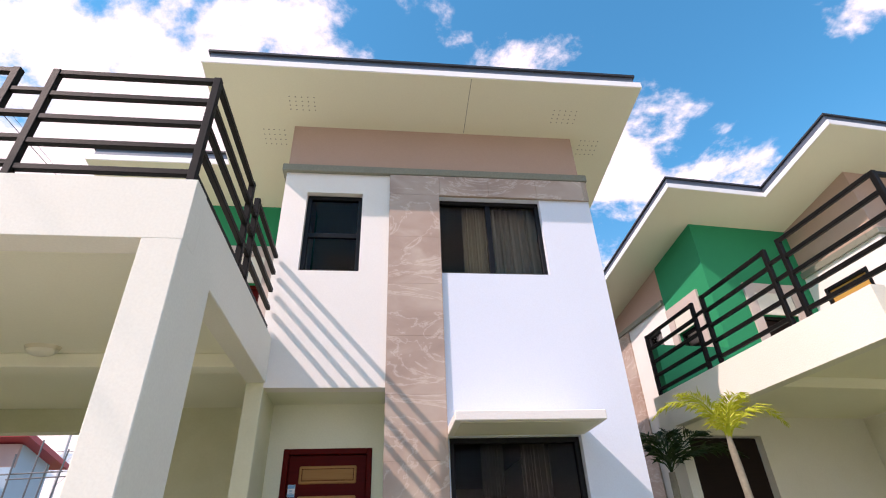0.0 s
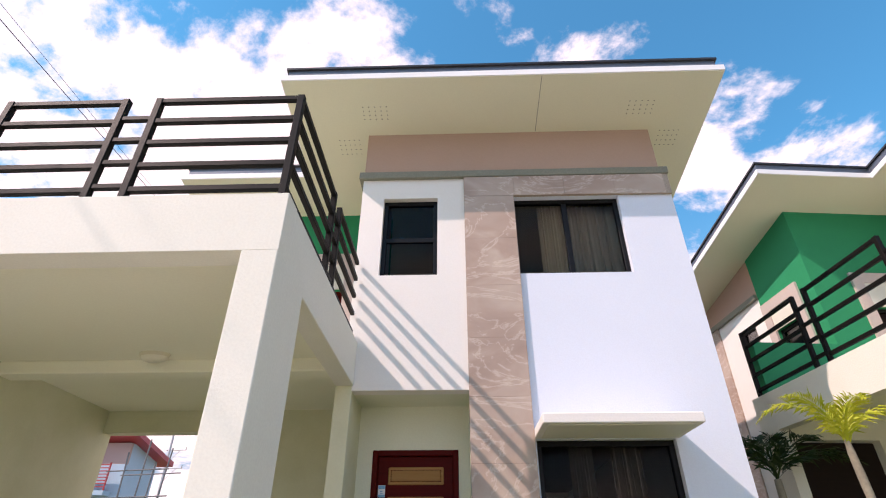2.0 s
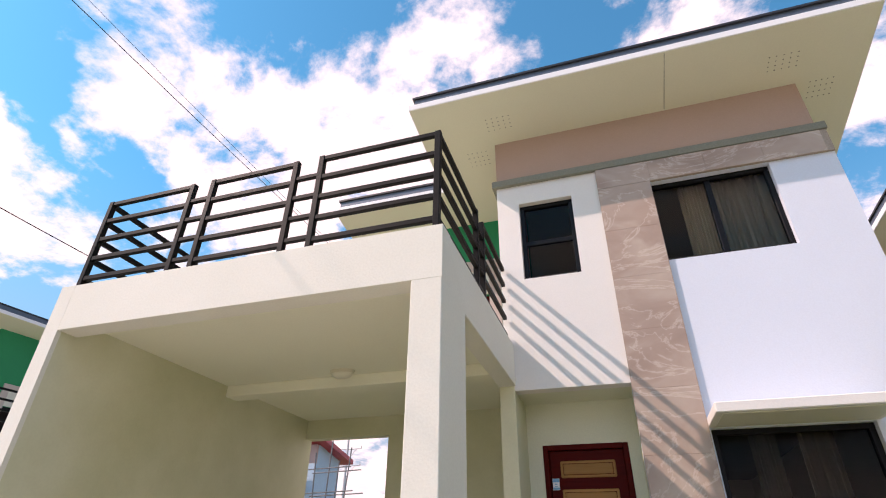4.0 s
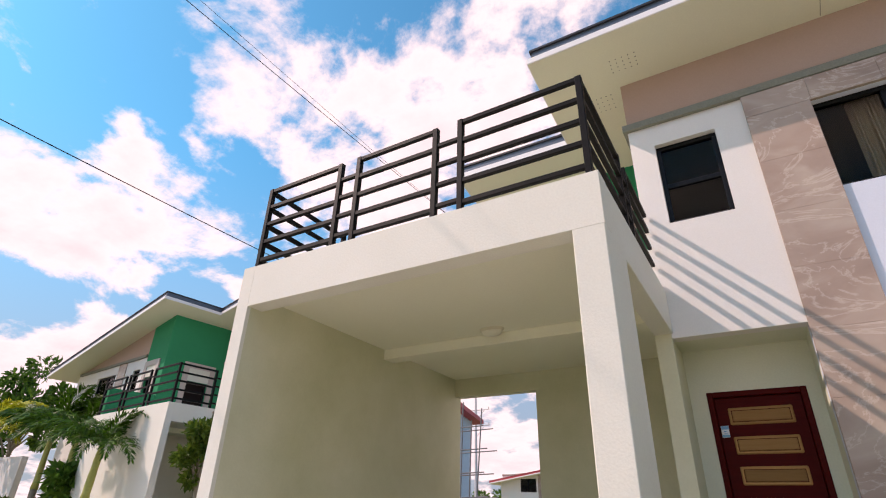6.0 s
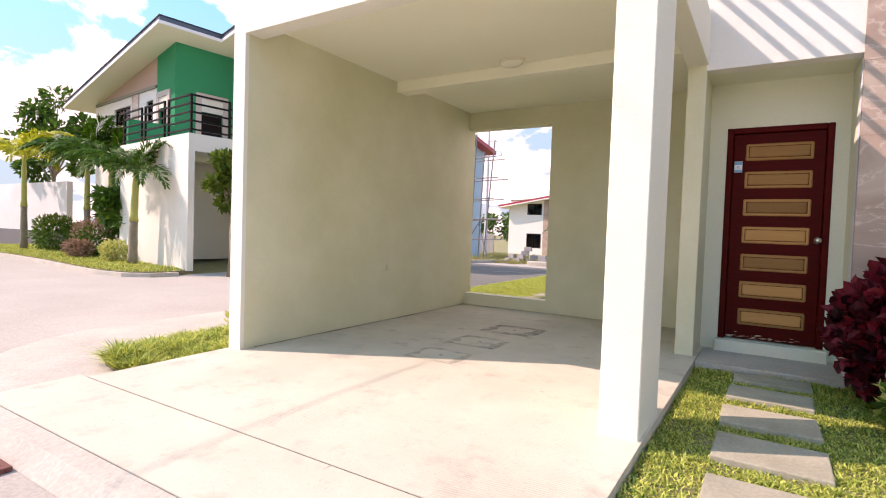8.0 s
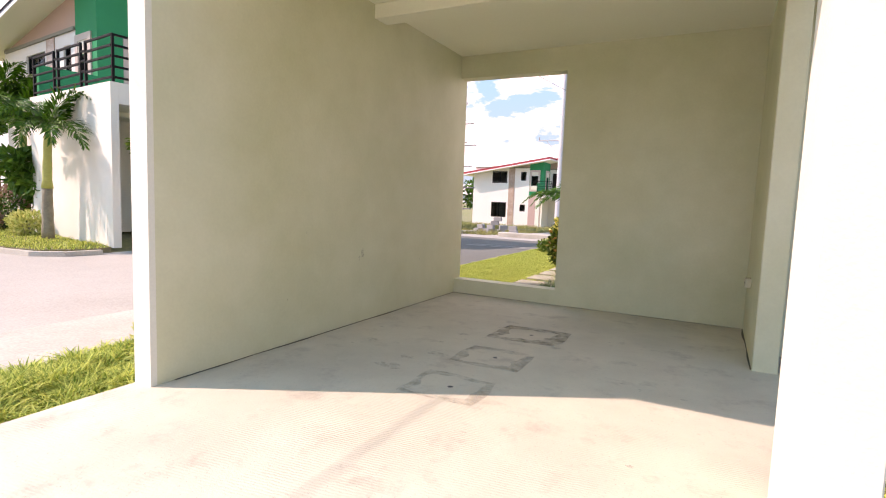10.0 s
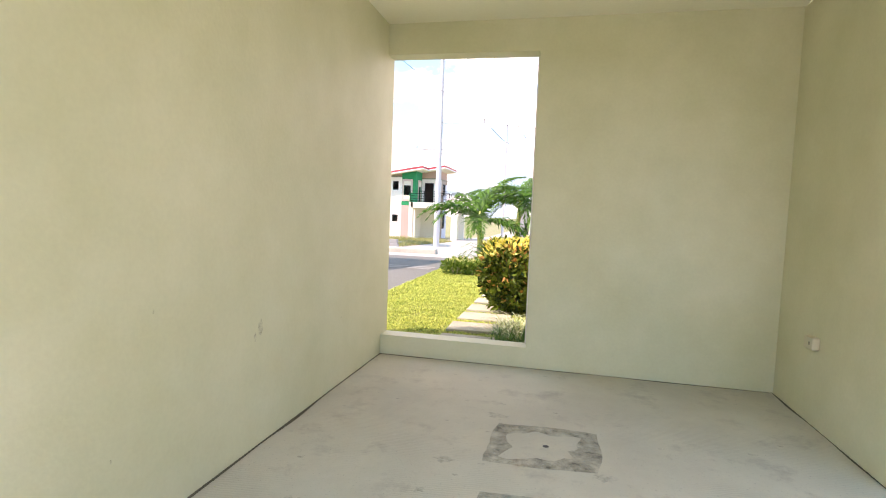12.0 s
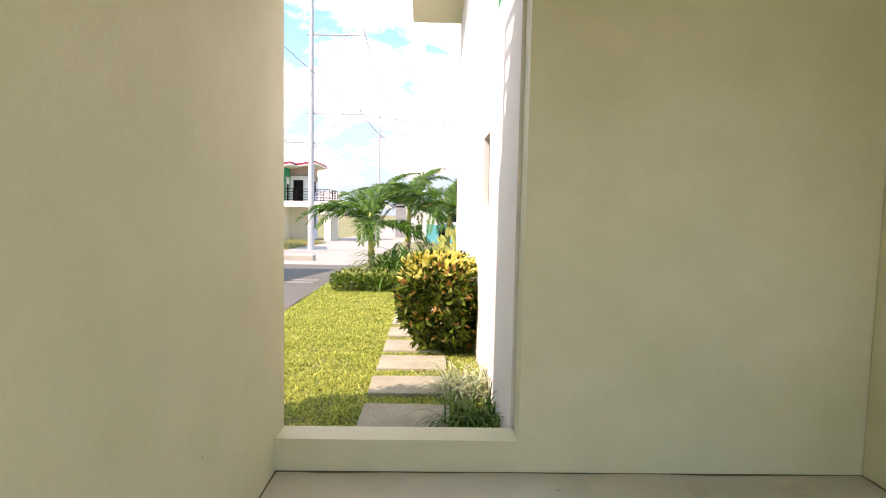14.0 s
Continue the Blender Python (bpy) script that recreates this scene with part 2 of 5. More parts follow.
# one cream paint in two tones: deeper for shaded walls, paler for sunlit faces
SHADESTUCCO = surface("shaded_cream_stucco", (0.665, 0.66, 0.475), (0.53, 0.535, 0.335), 0.5, 0.9, 45, 0.10, grain=0.02, amount=1.0)
SUNSTUCCO = surface("sunlit_cream_stucco", (0.775, 0.76, 0.67), (0.715, 0.70, 0.60), 0.75, 0.9, 60, 0.2, grain=0.03, amount=0.8)
WHITE = surface("warm_white_paint", (0.80, 0.77, 0.73), (0.75, 0.72, 0.67), 0.7, 0.8, 70, 0.12, grain=0.02)
# the same cream again, its tone deepened for the shaded entrance recess
RECESS = surface("shaded_recess_cream", (0.735, 0.74, 0.59), (0.67, 0.68, 0.51), 0.7, 0.9, 60, 0.15, grain=0.03, amount=0.8)
PALE = surface("pale_blue_white_paint", (0.70, 0.75, 0.84), (0.66, 0.71, 0.80), 0.7, 0.8, 70, 0.12, grain=0.02)
BROWN = surface("taupe_paint", (0.47, 0.32, 0.25), (0.43, 0.29, 0.22), 0.7, 1.0, 70, 0.1, grain=0.03)
LEDGE = surface("grey_green_trim_paint", (0.215, 0.215, 0.165), None, 0.6, 2, 60, 0.1)
GREEN = surface("green_paint", (0.002, 0.27, 0.12), (0.002, 0.235, 0.10), 0.7, 1.0, 60, 0.1, grain=0.03, spec=0.12)
PINK = surface("dusty_pink_paint", (0.52, 0.36, 0.33), None, 0.7, 1.0, 60, 0.1, grain=0.04)
SURROUND = surface("beige_surround_paint", (0.55, 0.46, 0.41), None, 0.7, 1.2, 60, 0.1, grain=0.03)
CREAM = surface("cream_panel_paint", (0.72, 0.70, 0.60), None, 0.6, 1.5, 60, 0.05, grain=0.02)
SOFFIT = surface("cream_soffit_board", (0.76, 0.74, 0.57), (0.72, 0.70, 0.53), 0.7, 0.7, 60, 0.05, grain=0.02)
CEILING = surface("painted_ceiling", (0.82, 0.815, 0.65), (0.78, 0.77, 0.60), 0.75, 0.8, 60, 0.1, grain=0.02)
FASCIA = surface("white_fascia", (0.85, 0.85, 0.86), None, 0.5, 2, 60, 0.03, grain=0.02)
GUTTER = surface("blue_grey_metal_flashing", (0.10, 0.125, 0.16), (0.13, 0.15, 0.19), 0.4, 2, 60, 0.05, metal=0.3)
BLACKTRIM = surface("black_metal_trim", (0.02, 0.02, 0.023), None, 0.45, 3, 60, 0.05)
ROOFRED = surface("red_metal_flashing", (0.50, 0.06, 0.07), None, 0.45, 2, 60, 0.05)
STEEL = surface("black_painted_steel", (0.005, 0.0048, 0.0045), (0.014, 0.011, 0.009), 0.5, 9, 80, 0.15, amount=0.6, spec=0.12)
REDSTEEL = surface("red_painted_steel", (0.5, 0.05, 0.05), None, 0.45, 9, 80, 0.1)
ALU = surface("black_aluminium", (0.005, 0.005, 0.006), None, 0.4, 6, 60, 0.02, spec=0.2)
GLASS = pane_glass("smoked_glass", (0.80, 0.80, 0.77))
INSIDE = surface("dim_interior_paint", (0.045, 0.042, 0.04), None, 0.9, 1, 30, 0.0)
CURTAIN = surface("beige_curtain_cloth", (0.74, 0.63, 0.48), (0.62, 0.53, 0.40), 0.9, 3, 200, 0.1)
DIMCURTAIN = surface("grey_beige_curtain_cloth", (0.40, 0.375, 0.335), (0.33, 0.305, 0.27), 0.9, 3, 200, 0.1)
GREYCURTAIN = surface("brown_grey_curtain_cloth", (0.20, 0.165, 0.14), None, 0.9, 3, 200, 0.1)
STONE = marble("brown_marble_tile")
GROUT = surface("tile_grout", (0.40, 0.32, 0.26), None, 0.9, 4, 60, 0.1)
DOORWOOD = wood("dark_red_door_wood", (0.055, 0.0018, 0.0007), (0.105, 0.0035, 0.0014), 0.5, 0.05)
PANELWOOD = wood("light_brown_panel_wood", (0.38, 0.18, 0.06), (0.50, 0.27, 0.10), 0.45, 0.35)
MUSTARD = wood("mustard_door_wood", (0.50, 0.27, 0.06), (0.58, 0.33, 0.09), 0.5, 0.05)
GATEWOOD = wood("dark_brown_gate_wood", (0.012, 0.008, 0.007), (0.022, 0.012, 0.010), 0.6, 0.05)
CHROME = surface("brushed_metal", (0.6, 0.58, 0.55), None, 0.25, 8, 80, 0.02, metal=1.0)
PLASTIC = surface("off_white_plastic", (0.62, 0.58, 0.42), None, 0.4, 8, 80, 0.02, grain=0.02)
LAMPGLASS = surface("frosted_lamp_cover", (0.74, 0.72, 0.58), None, 0.4, 8, 80, 0.02, grain=0.02)
STICKER = surface("blue_white_sticker", (0.16, 0.42, 0.62), None, 0.5, 30, 60, 0.0)
STICKERWHITE = surface("sticker_white", (0.8, 0.82, 0.84), None, 0.5, 30, 60, 0.0)
CONCRETE = driveway_concrete("brushed_concrete")
APRONMAT = driveway_concrete("cross_brushed_concrete", 8)
ROADMAT = surface("pale_road_concrete", (0.43, 0.40, 0.35), (0.36, 0.33, 0.285), 0.9, 0.5, 45, 0.3, grain=0.12, amount=1.0)
ASPHALT = surface("worn_asphalt", (0.125, 0.127, 0.11), (0.17, 0.17, 0.15), 0.9, 0.5, 60, 0.35, grain=0.18)
KERB = surface("kerb_concrete", (0.50, 0.465, 0.395), (0.38, 0.35, 0.295), 0.9, 1.5, 45, 0.3, amount=1.0)
PAVER = surface("stepping_stone_concrete", (0.405, 0.38, 0.285), (0.29, 0.275, 0.20), 0.9, 3.0, 50, 0.4, amount=1.0, piece=0.12)
PATCH = blotch("dark_cement_patch", (0.29, 0.26, 0.21), 0.34, 0.60, 9.0)
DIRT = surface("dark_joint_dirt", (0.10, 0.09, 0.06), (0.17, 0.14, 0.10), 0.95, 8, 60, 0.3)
WALLSMUDGE = blotch("grey_wall_smudge", (0.36, 0.34, 0.25), 0.40, 0.75, 30.0)
STAIN = blotch("dark_floor_stain", (0.20, 0.18, 0.14), 0.40, 0.80, 26.0)
JOINT = surface("joint_dirt", (0.43, 0.39, 0.325), None, 0.9, 5.0, 60, 0.3)
SMUDGE = surface("grey_smudge", (0.50, 0.46, 0.34), (0.58, 0.53, 0.38), 0.85, 30, 80, 0.1)
FAINT = blotch("faint_cement_patch", (0.33, 0.295, 0.24), 0.38, 0.70, 8.0)
GRATE = surface("rusty_grate_iron", (0.20, 0.06, 0.04), (0.12, 0.05, 0.04), 0.8, 9, 80, 0.4)
SOIL = surface("lawn_soil", (0.13, 0.135, 0.045), (0.27, 0.225, 0.13), 0.95, 2.5, 40, 0.5, amount=1.0)
FIELD = surface("rough_field", (0.20, 0.22, 0.07), (0.26, 0.22, 0.13), 0.95, 0.25, 9, 0.5, amount=1.0, grain=0.3)
WALLWHITE = surface("weathered_white_wall", (0.72, 0.71, 0.70), (0.62, 0.61, 0.59), 0.85, 0.6, 40, 0.2, amount=1.0)
WALLGREY = surface("dark_grey_plinth_paint", (0.16, 0.155, 0.16), None, 0.85, 1, 40, 0.2)
BLOCK = surface("bare_concrete_block", (0.34, 0.33, 0.32), (0.27, 0.265, 0.26), 0.95, 1.5, 30, 0.4, amount=1.0)
POLEMAT = surface("galvanised_pole_steel", (0.58, 0.58, 0.60), (0.45, 0.45, 0.47), 0.5, 2, 40, 0.1)
CABLE = surface("black_cable", (0.015, 0.015, 0.017), None, 0.6, 5, 40, 0.0)
TIMBER = surface("scaffold_timber", (0.22, 0.17, 0.12), None, 0.9, 5, 40, 0.2)
SCAFFOLD = surface("grey_scaffold_tube", (0.15, 0.155, 0.165), (0.20, 0.19, 0.18), 0.6, 5, 40, 0.2)
TEAL = surface("teal_paint", (0.08, 0.45, 0.48), None, 0.7, 1, 40, 0.1)
BLUEWALL = surface("light_blue_paint", (0.42, 0.58, 0.70), None, 0.7, 1, 40, 0.1)
WHITELINE = surface("worn_road_paint", (0.30, 0.295, 0.27), (0.18, 0.178, 0.16), 0.9, 6, 60, 0.2, amount=1.0)
GRASS = foliage("lawn_grass", (0.10, 0.20, 0.014), (0.76, 0.78, 0.20), 0.6, 0.35)
DRYGRASS = foliage("tall_dry_grass", (0.20, 0.22, 0.06), (0.42, 0.38, 0.16), 0.7, 0.3)
PALMGREEN = foliage("palm_leaf", (0.010, 0.055, 0.004), (0.08, 0.21, 0.012), 0.4, 0.2)
PALMLIME = foliage("yellow_green_palm_leaf", (0.36, 0.40, 0.02), (0.60, 0.60, 0.06), 0.4, 0.35)
# palm leaf with the shade between the houses put into its colour
PALMSHADED = foliage("shaded_palm_leaf", (0.010, 0.03, 0.008), (0.03, 0.06, 0.015), 0.4, 0.2)
LEAFGREEN = foliage("broad_leaf", (0.03, 0.10, 0.015), (0.11, 0.24, 0.03), 0.4, 0.3)
HEDGE = foliage("hedge_leaf", (0.04, 0.10, 0.012), (0.16, 0.24, 0.03), 0.4, 0.3)
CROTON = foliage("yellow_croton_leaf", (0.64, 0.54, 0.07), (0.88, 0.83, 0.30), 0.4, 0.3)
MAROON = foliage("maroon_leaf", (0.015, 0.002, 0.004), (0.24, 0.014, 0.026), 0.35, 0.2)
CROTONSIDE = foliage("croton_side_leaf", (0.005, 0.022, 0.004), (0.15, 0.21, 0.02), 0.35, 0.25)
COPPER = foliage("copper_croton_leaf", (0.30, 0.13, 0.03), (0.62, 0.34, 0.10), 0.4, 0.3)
VARIEG = foliage("white_striped_leaf", (0.20, 0.28, 0.08), (0.72, 0.74, 0.55), 0.5, 0.3)
PALEYELLOW = foliage("pale_yellow_leaf", (0.35, 0.42, 0.10), (0.70, 0.68, 0.28), 0.45, 0.3)
PINKLEAF = foliage("pink_brown_leaf", (0.22, 0.16, 0.08), (0.45, 0.28, 0.22), 0.5, 0.3)
BARK = surface("palm_trunk_bark", (0.30, 0.27, 0.20), (0.20, 0.17, 0.12), 0.9, 6, 40, 0.4, amount=1.0)
LIMESTALK = surface("lime_palm_stalk", (0.42, 0.44, 0.12), (0.34, 0.36, 0.10), 0.6, 6, 40, 0.2)


# ---- mesh helpers ----
def box_into(bm, x0, x1, y0, y1, z0, z1):
    r = bmesh.ops.create_cube(bm, size=1.0, matrix=Matrix.LocRotScale(((x0 + x1) / 2, (y0 + y1) / 2, (z0 + z1) / 2), None, (x1 - x0, y1 - y0, z1 - z0)))
    return r["verts"]


def boxes(*list_of):
    bm = bmesh.new()
    for b in list_of:
        box_into(bm, *b)
    return bm


def bevelled(bm, width, segments=1):
    bmesh.ops.bevel(bm, geom=bm.edges[:], offset=width, segments=segments, affect="EDGES", profile=0.5)
    return bm


def mesh_of(name, bm, material, smooth=False):
    me = bpy.data.meshes.new(name)
    bm.to_mesh(me)
    bm.free()
    for m in material if isinstance(material, (list, tuple)) else (material,):
        me.materials.append(m)
    if smooth:
        me.polygons.foreach_set("use_smooth", [True] * len(me.polygons))
    return me


def part(name, bm, material, parent=None, label="", smooth=False):
    ob = new(name, mesh_of(name, bm, material, smooth))
    if parent is not None:
        ob.parent = parent
    if label:
        ob["label"] = label
    return ob


def empty(name, label, category, group="", kind="", at=(0, 0, 0)):
    ob = new(name)
    ob.empty_display_size = 0.2
    ob.location = at
    return tagged(ob, label, category, group, kind)


def raw(name, verts, faces, material, parent=None, slots=None):
    me = bpy.data.meshes.new(name)
    me.from_pydata(verts, [], faces)
    for m in material if isinstance(material, (list, tuple)) else (material,):
        me.materials.append(m)
    if slots is not None:
        me.polygons.foreach_set("material_index", slots)
    me.update()
    ob = new(name, me)
    if parent is not None:
        ob.parent = parent
    return ob


def cylinder_into(bm, p, q, r0, r1=None, sides=8):
    p, q = Vector(p), Vector(q)
    m = Matrix.Translation((p + q) / 2) @ (q - p).to_track_quat("Z", "Y").to_matrix().to_4x4()
    bmesh.ops.create_cone(bm, cap_ends=True, segments=sides, radius1=r0, radius2=r0 if r1 is None else r1, depth=(q - p).length, matrix=m)


def tube(points, radii, sides=8):
    """A tapered tube along points."""
    bm = bmesh.new()
    rings = []
    for i, p in enumerate(points):
        a, b = points[max(i - 1, 0)], points[min(i + 1, len(points) - 1)]
        q = (Vector(b) - Vector(a)).to_track_quat("Z", "Y")
        rings.append([bm.verts.new(Vector(p) + q @ Vector((math.cos(k * math.tau / sides) * radii[i], math.sin(k * math.tau / sides) * radii[i], 0))) for k in range(sides)])
    for r, s in zip(rings, rings[1:]):
        for k in range(sides):
            bm.faces.new((r[k], r[(k + 1) % sides], s[(k + 1) % sides], s[k]))
    bm.faces.new(rings[0][::-1])
    bm.faces.new(rings[-1])
    return bm


def wall_mesh(axis, a, b, lo, hi, z0, z1, holes):
    """One closed mesh of a wall with rectangular holes through it."""
    us = sorted({lo, hi, *[min(max(v, lo), hi) for h in holes for v in h[:2]]})
    zs = sorted({z0, z1, *[min(max(v, z0), z1) for h in holes for v in h[2:]]})
    solid = {(i, j) for i in range(len(us) - 1) for j in range(len(zs) - 1)
             if not any(h[0] - 1e-6 <= us[i] and us[i + 1] <= h[1] + 1e-6 and h[2] - 1e-6 <= zs[j] and zs[j + 1] <= h[3] + 1e-6 for h in holes)}
    bm = bmesh.new()
    made = {}

    def v(i, j, d):
        if (i, j, d) not in made:
            p = (b if d else a, us[i], zs[j]) if axis == "x" else (us[i], b if d else a, zs[j])
            made[i, j, d] = bm.verts.new(p)
        return made[i, j, d]
    for i, j in solid:
        for d in (0, 1):
            bm.faces.new((v(i, j, d), v(i + 1, j, d), v(i + 1, j + 1, d), v(i, j + 1, d)))
        for di, dj, p, q in ((-1, 0, (i, j), (i, j + 1)), (1, 0, (i + 1, j), (i + 1, j + 1)), (0, -1, (i, j), (i + 1, j)), (0, 1, (i, j + 1), (i + 1, j + 1))):
            if (i + di, j + dj) not in solid:
                bm.faces.new((v(*p, 0), v(*q, 0), v(*q, 1), v(*p, 1)))
    bmesh.ops.recalc_face_normals(bm, faces=bm.faces[:])
    return bm


# ---- house ----
RAIL_LEVELS = (4.085, 3.885, 3.68, 3.475, 3.27)


def railing_run(thing, axis, fixed, spans, material, ends=(True, True), base=3.165):
    """Panels of square tube between posts, with short ties in the gaps."""
    def tube_box(name, u0, u1, z0, z1, half):
        b = (u0, u1, fixed - half, fixed + half, z0, z1) if axis == "x" else (fixed - half, fixed + half, u0, u1, z0, z1)
        part(name, bevelled(boxes(b), 0.004), material, thing)
    for i, (u0, u1) in enumerate(spans):
        if i > 0 or ends[0]:
            tube_box("post", u0 - 0.025, u0 + 0.025, base - 0.01, 4.11, 0.025)
        if i < len(spans) - 1 or ends[1]:
            tube_box("post", u1 - 0.025, u1 + 0.025, base - 0.01, 4.11, 0.025)
        for z in RAIL_LEVELS:
            tube_box("rail", u0 + 0.02, u1 - 0.02, z - 0.022, z + 0.022, 0.02)
        if i:
            for z in RAIL_LEVELS[1:]:
                tube_box("rail", spans[i - 1][1] + 0.02, u0 - 0.02, z + 0.03 - 0.02, z + 0.03 + 0.02, 0.019)


def window_unit(parent, name, label, axis, face, lo, hi, z0, z1, inward, split="v", curtain=None, main=False, depth=0.07):
    """Black aluminium window set back in its hole: frame, sashes, panes, dark lining and curtains."""
    top = parent if parent is not None else None
    w = new(name)
    if top is not None:
        w.parent = top
        w["label"] = label
    else:
        tagged(w, label, "window", kind="structure")
    s = 1 if inward > 0 else -1

    def put(nm, u0, u1, d0, d1, a, b, mat, holder=w, bev=0.004):
        p, q = sorted((face + s * d0, face + s * d1))
        bx = (u0, u1, p, q, a, b) if axis == "y" else (p, q, u0, u1, a, b)
        bm = boxes(bx)
        if bev:
            bevelled(bm, bev)
        return part(nm, bm, mat, holder)
    f = 0.05
    put("frame", lo, hi, depth, depth + 0.06, z0, z0 + f, ALU)
    put("frame", lo, hi, depth, depth + 0.06, z1 - f, z1, ALU)
    put("frame", lo, lo + f, depth, depth + 0.06, z0 + f, z1 - f, ALU)
    put("frame", hi - f, hi, depth, depth + 0.06, z0 + f, z1 - f, ALU)
    if split == "v":
        c = (lo + hi) / 2
        put("sash_bar", c - 0.03, c + 0.03, depth + 0.012, depth + 0.05, z0 + f, z1 - f, ALU)
        cells = [(lo + f, c - 0.03, z0 + f, z1 - f), (c + 0.03, hi - f, z0 + f, z1 - f)]
    elif split == "h":
        c = (z0 + z1) / 2 - 0.02
        put("sash_bar", lo + f, hi - f, depth + 0.012, depth + 0.05, c - 0.03, c + 0.03, ALU)
        cells = [(lo + f, hi - f, z0 + f, c - 0.03), (lo + f, hi - f, c + 0.03, z1 - f)]
    else:
        cells = [(lo + f, hi - f, z0 + f, z1 - f)]
    for u0, u1, a, b in cells:
        put("pane", u0 - 0.005, u1 + 0.005, depth + 0.028, depth + 0.033, a - 0.005, b + 0.005, GLASS, bev=0)
    if curtain:
        for k, (u0, u1, mat) in enumerate(curtain):
            n = 40
            verts, faces = [], []
            for i in range(n + 1):
                u = u0 + (u1 - u0) * i / n
                d = face + s * (0.26 + 0.03 * math.sin(i * 1.25 + k) + 0.012 * math.sin(i * 2.9))
                for z in (z0 - 0.05, z1 + 0.03):
                    verts.append((u, d, z) if axis == "y" else (d, u, z))
                if i:
                    faces.append((2 * i - 2, 2 * i, 2 * i + 1, 2 * i - 1))
            raw("curtain", verts, faces, mat, w)
    return w


def door_unit(parent, name, label, axis, face, lo, hi, z0, z1, inward, leaf, frame_mat, n_panels=0, panel_mat=None):
    d = new(name)
    if parent is not None:
        d.parent = parent
        d["label"] = label
    else:
        tagged(d, label, "door", kind="structure")
    s = 1 if inward > 0 else -1

    def put(nm, u0, u1, d0, d1, a, b, mat, bev=0.006, holder=d):
        p, q = sorted((face + s * d0, face + s * d1))
        bx = (u0, u1, p, q, a, b) if axis == "y" else (p, q, u0, u1, a, b)
        return part(nm, bevelled(boxes(bx), bev), mat, holder)
    f = 0.055
    put("frame", lo, lo + f, -0.012, 0.10, z0, z1, frame_mat)
    put("frame", hi - f, hi, -0.012, 0.10, z0, z1, frame_mat)
    put("frame", lo + f, hi - f, -0.012, 0.10, z1 - f, z1, frame_mat)
    put("leaf", lo + f, hi - f, 0.035, 0.08, z0 + 0.01, z1 - f, leaf)
    for i in range(n_panels):
        a = z1 - 0.158 - i * 0.2735
        h, u0, u1 = 0.165, lo + 0.165, hi - 0.15
        p = put("panel", u0, u1, 0.024, 0.05, a - h, a, panel_mat, 0.01)
        put("panel_field", u0 + 0.03, u1 - 0.03, 0.016, 0.03, a - h + 0.03, a - 0.03, panel_mat, 0.008, p)
        g = 0.004
        put("panel_groove", u0 + 0.026, u1 - 0.026, 0.0225, 0.03, a - h + 0.026, a - 0.026, DOORWOOD, 0.001, p)
    return d


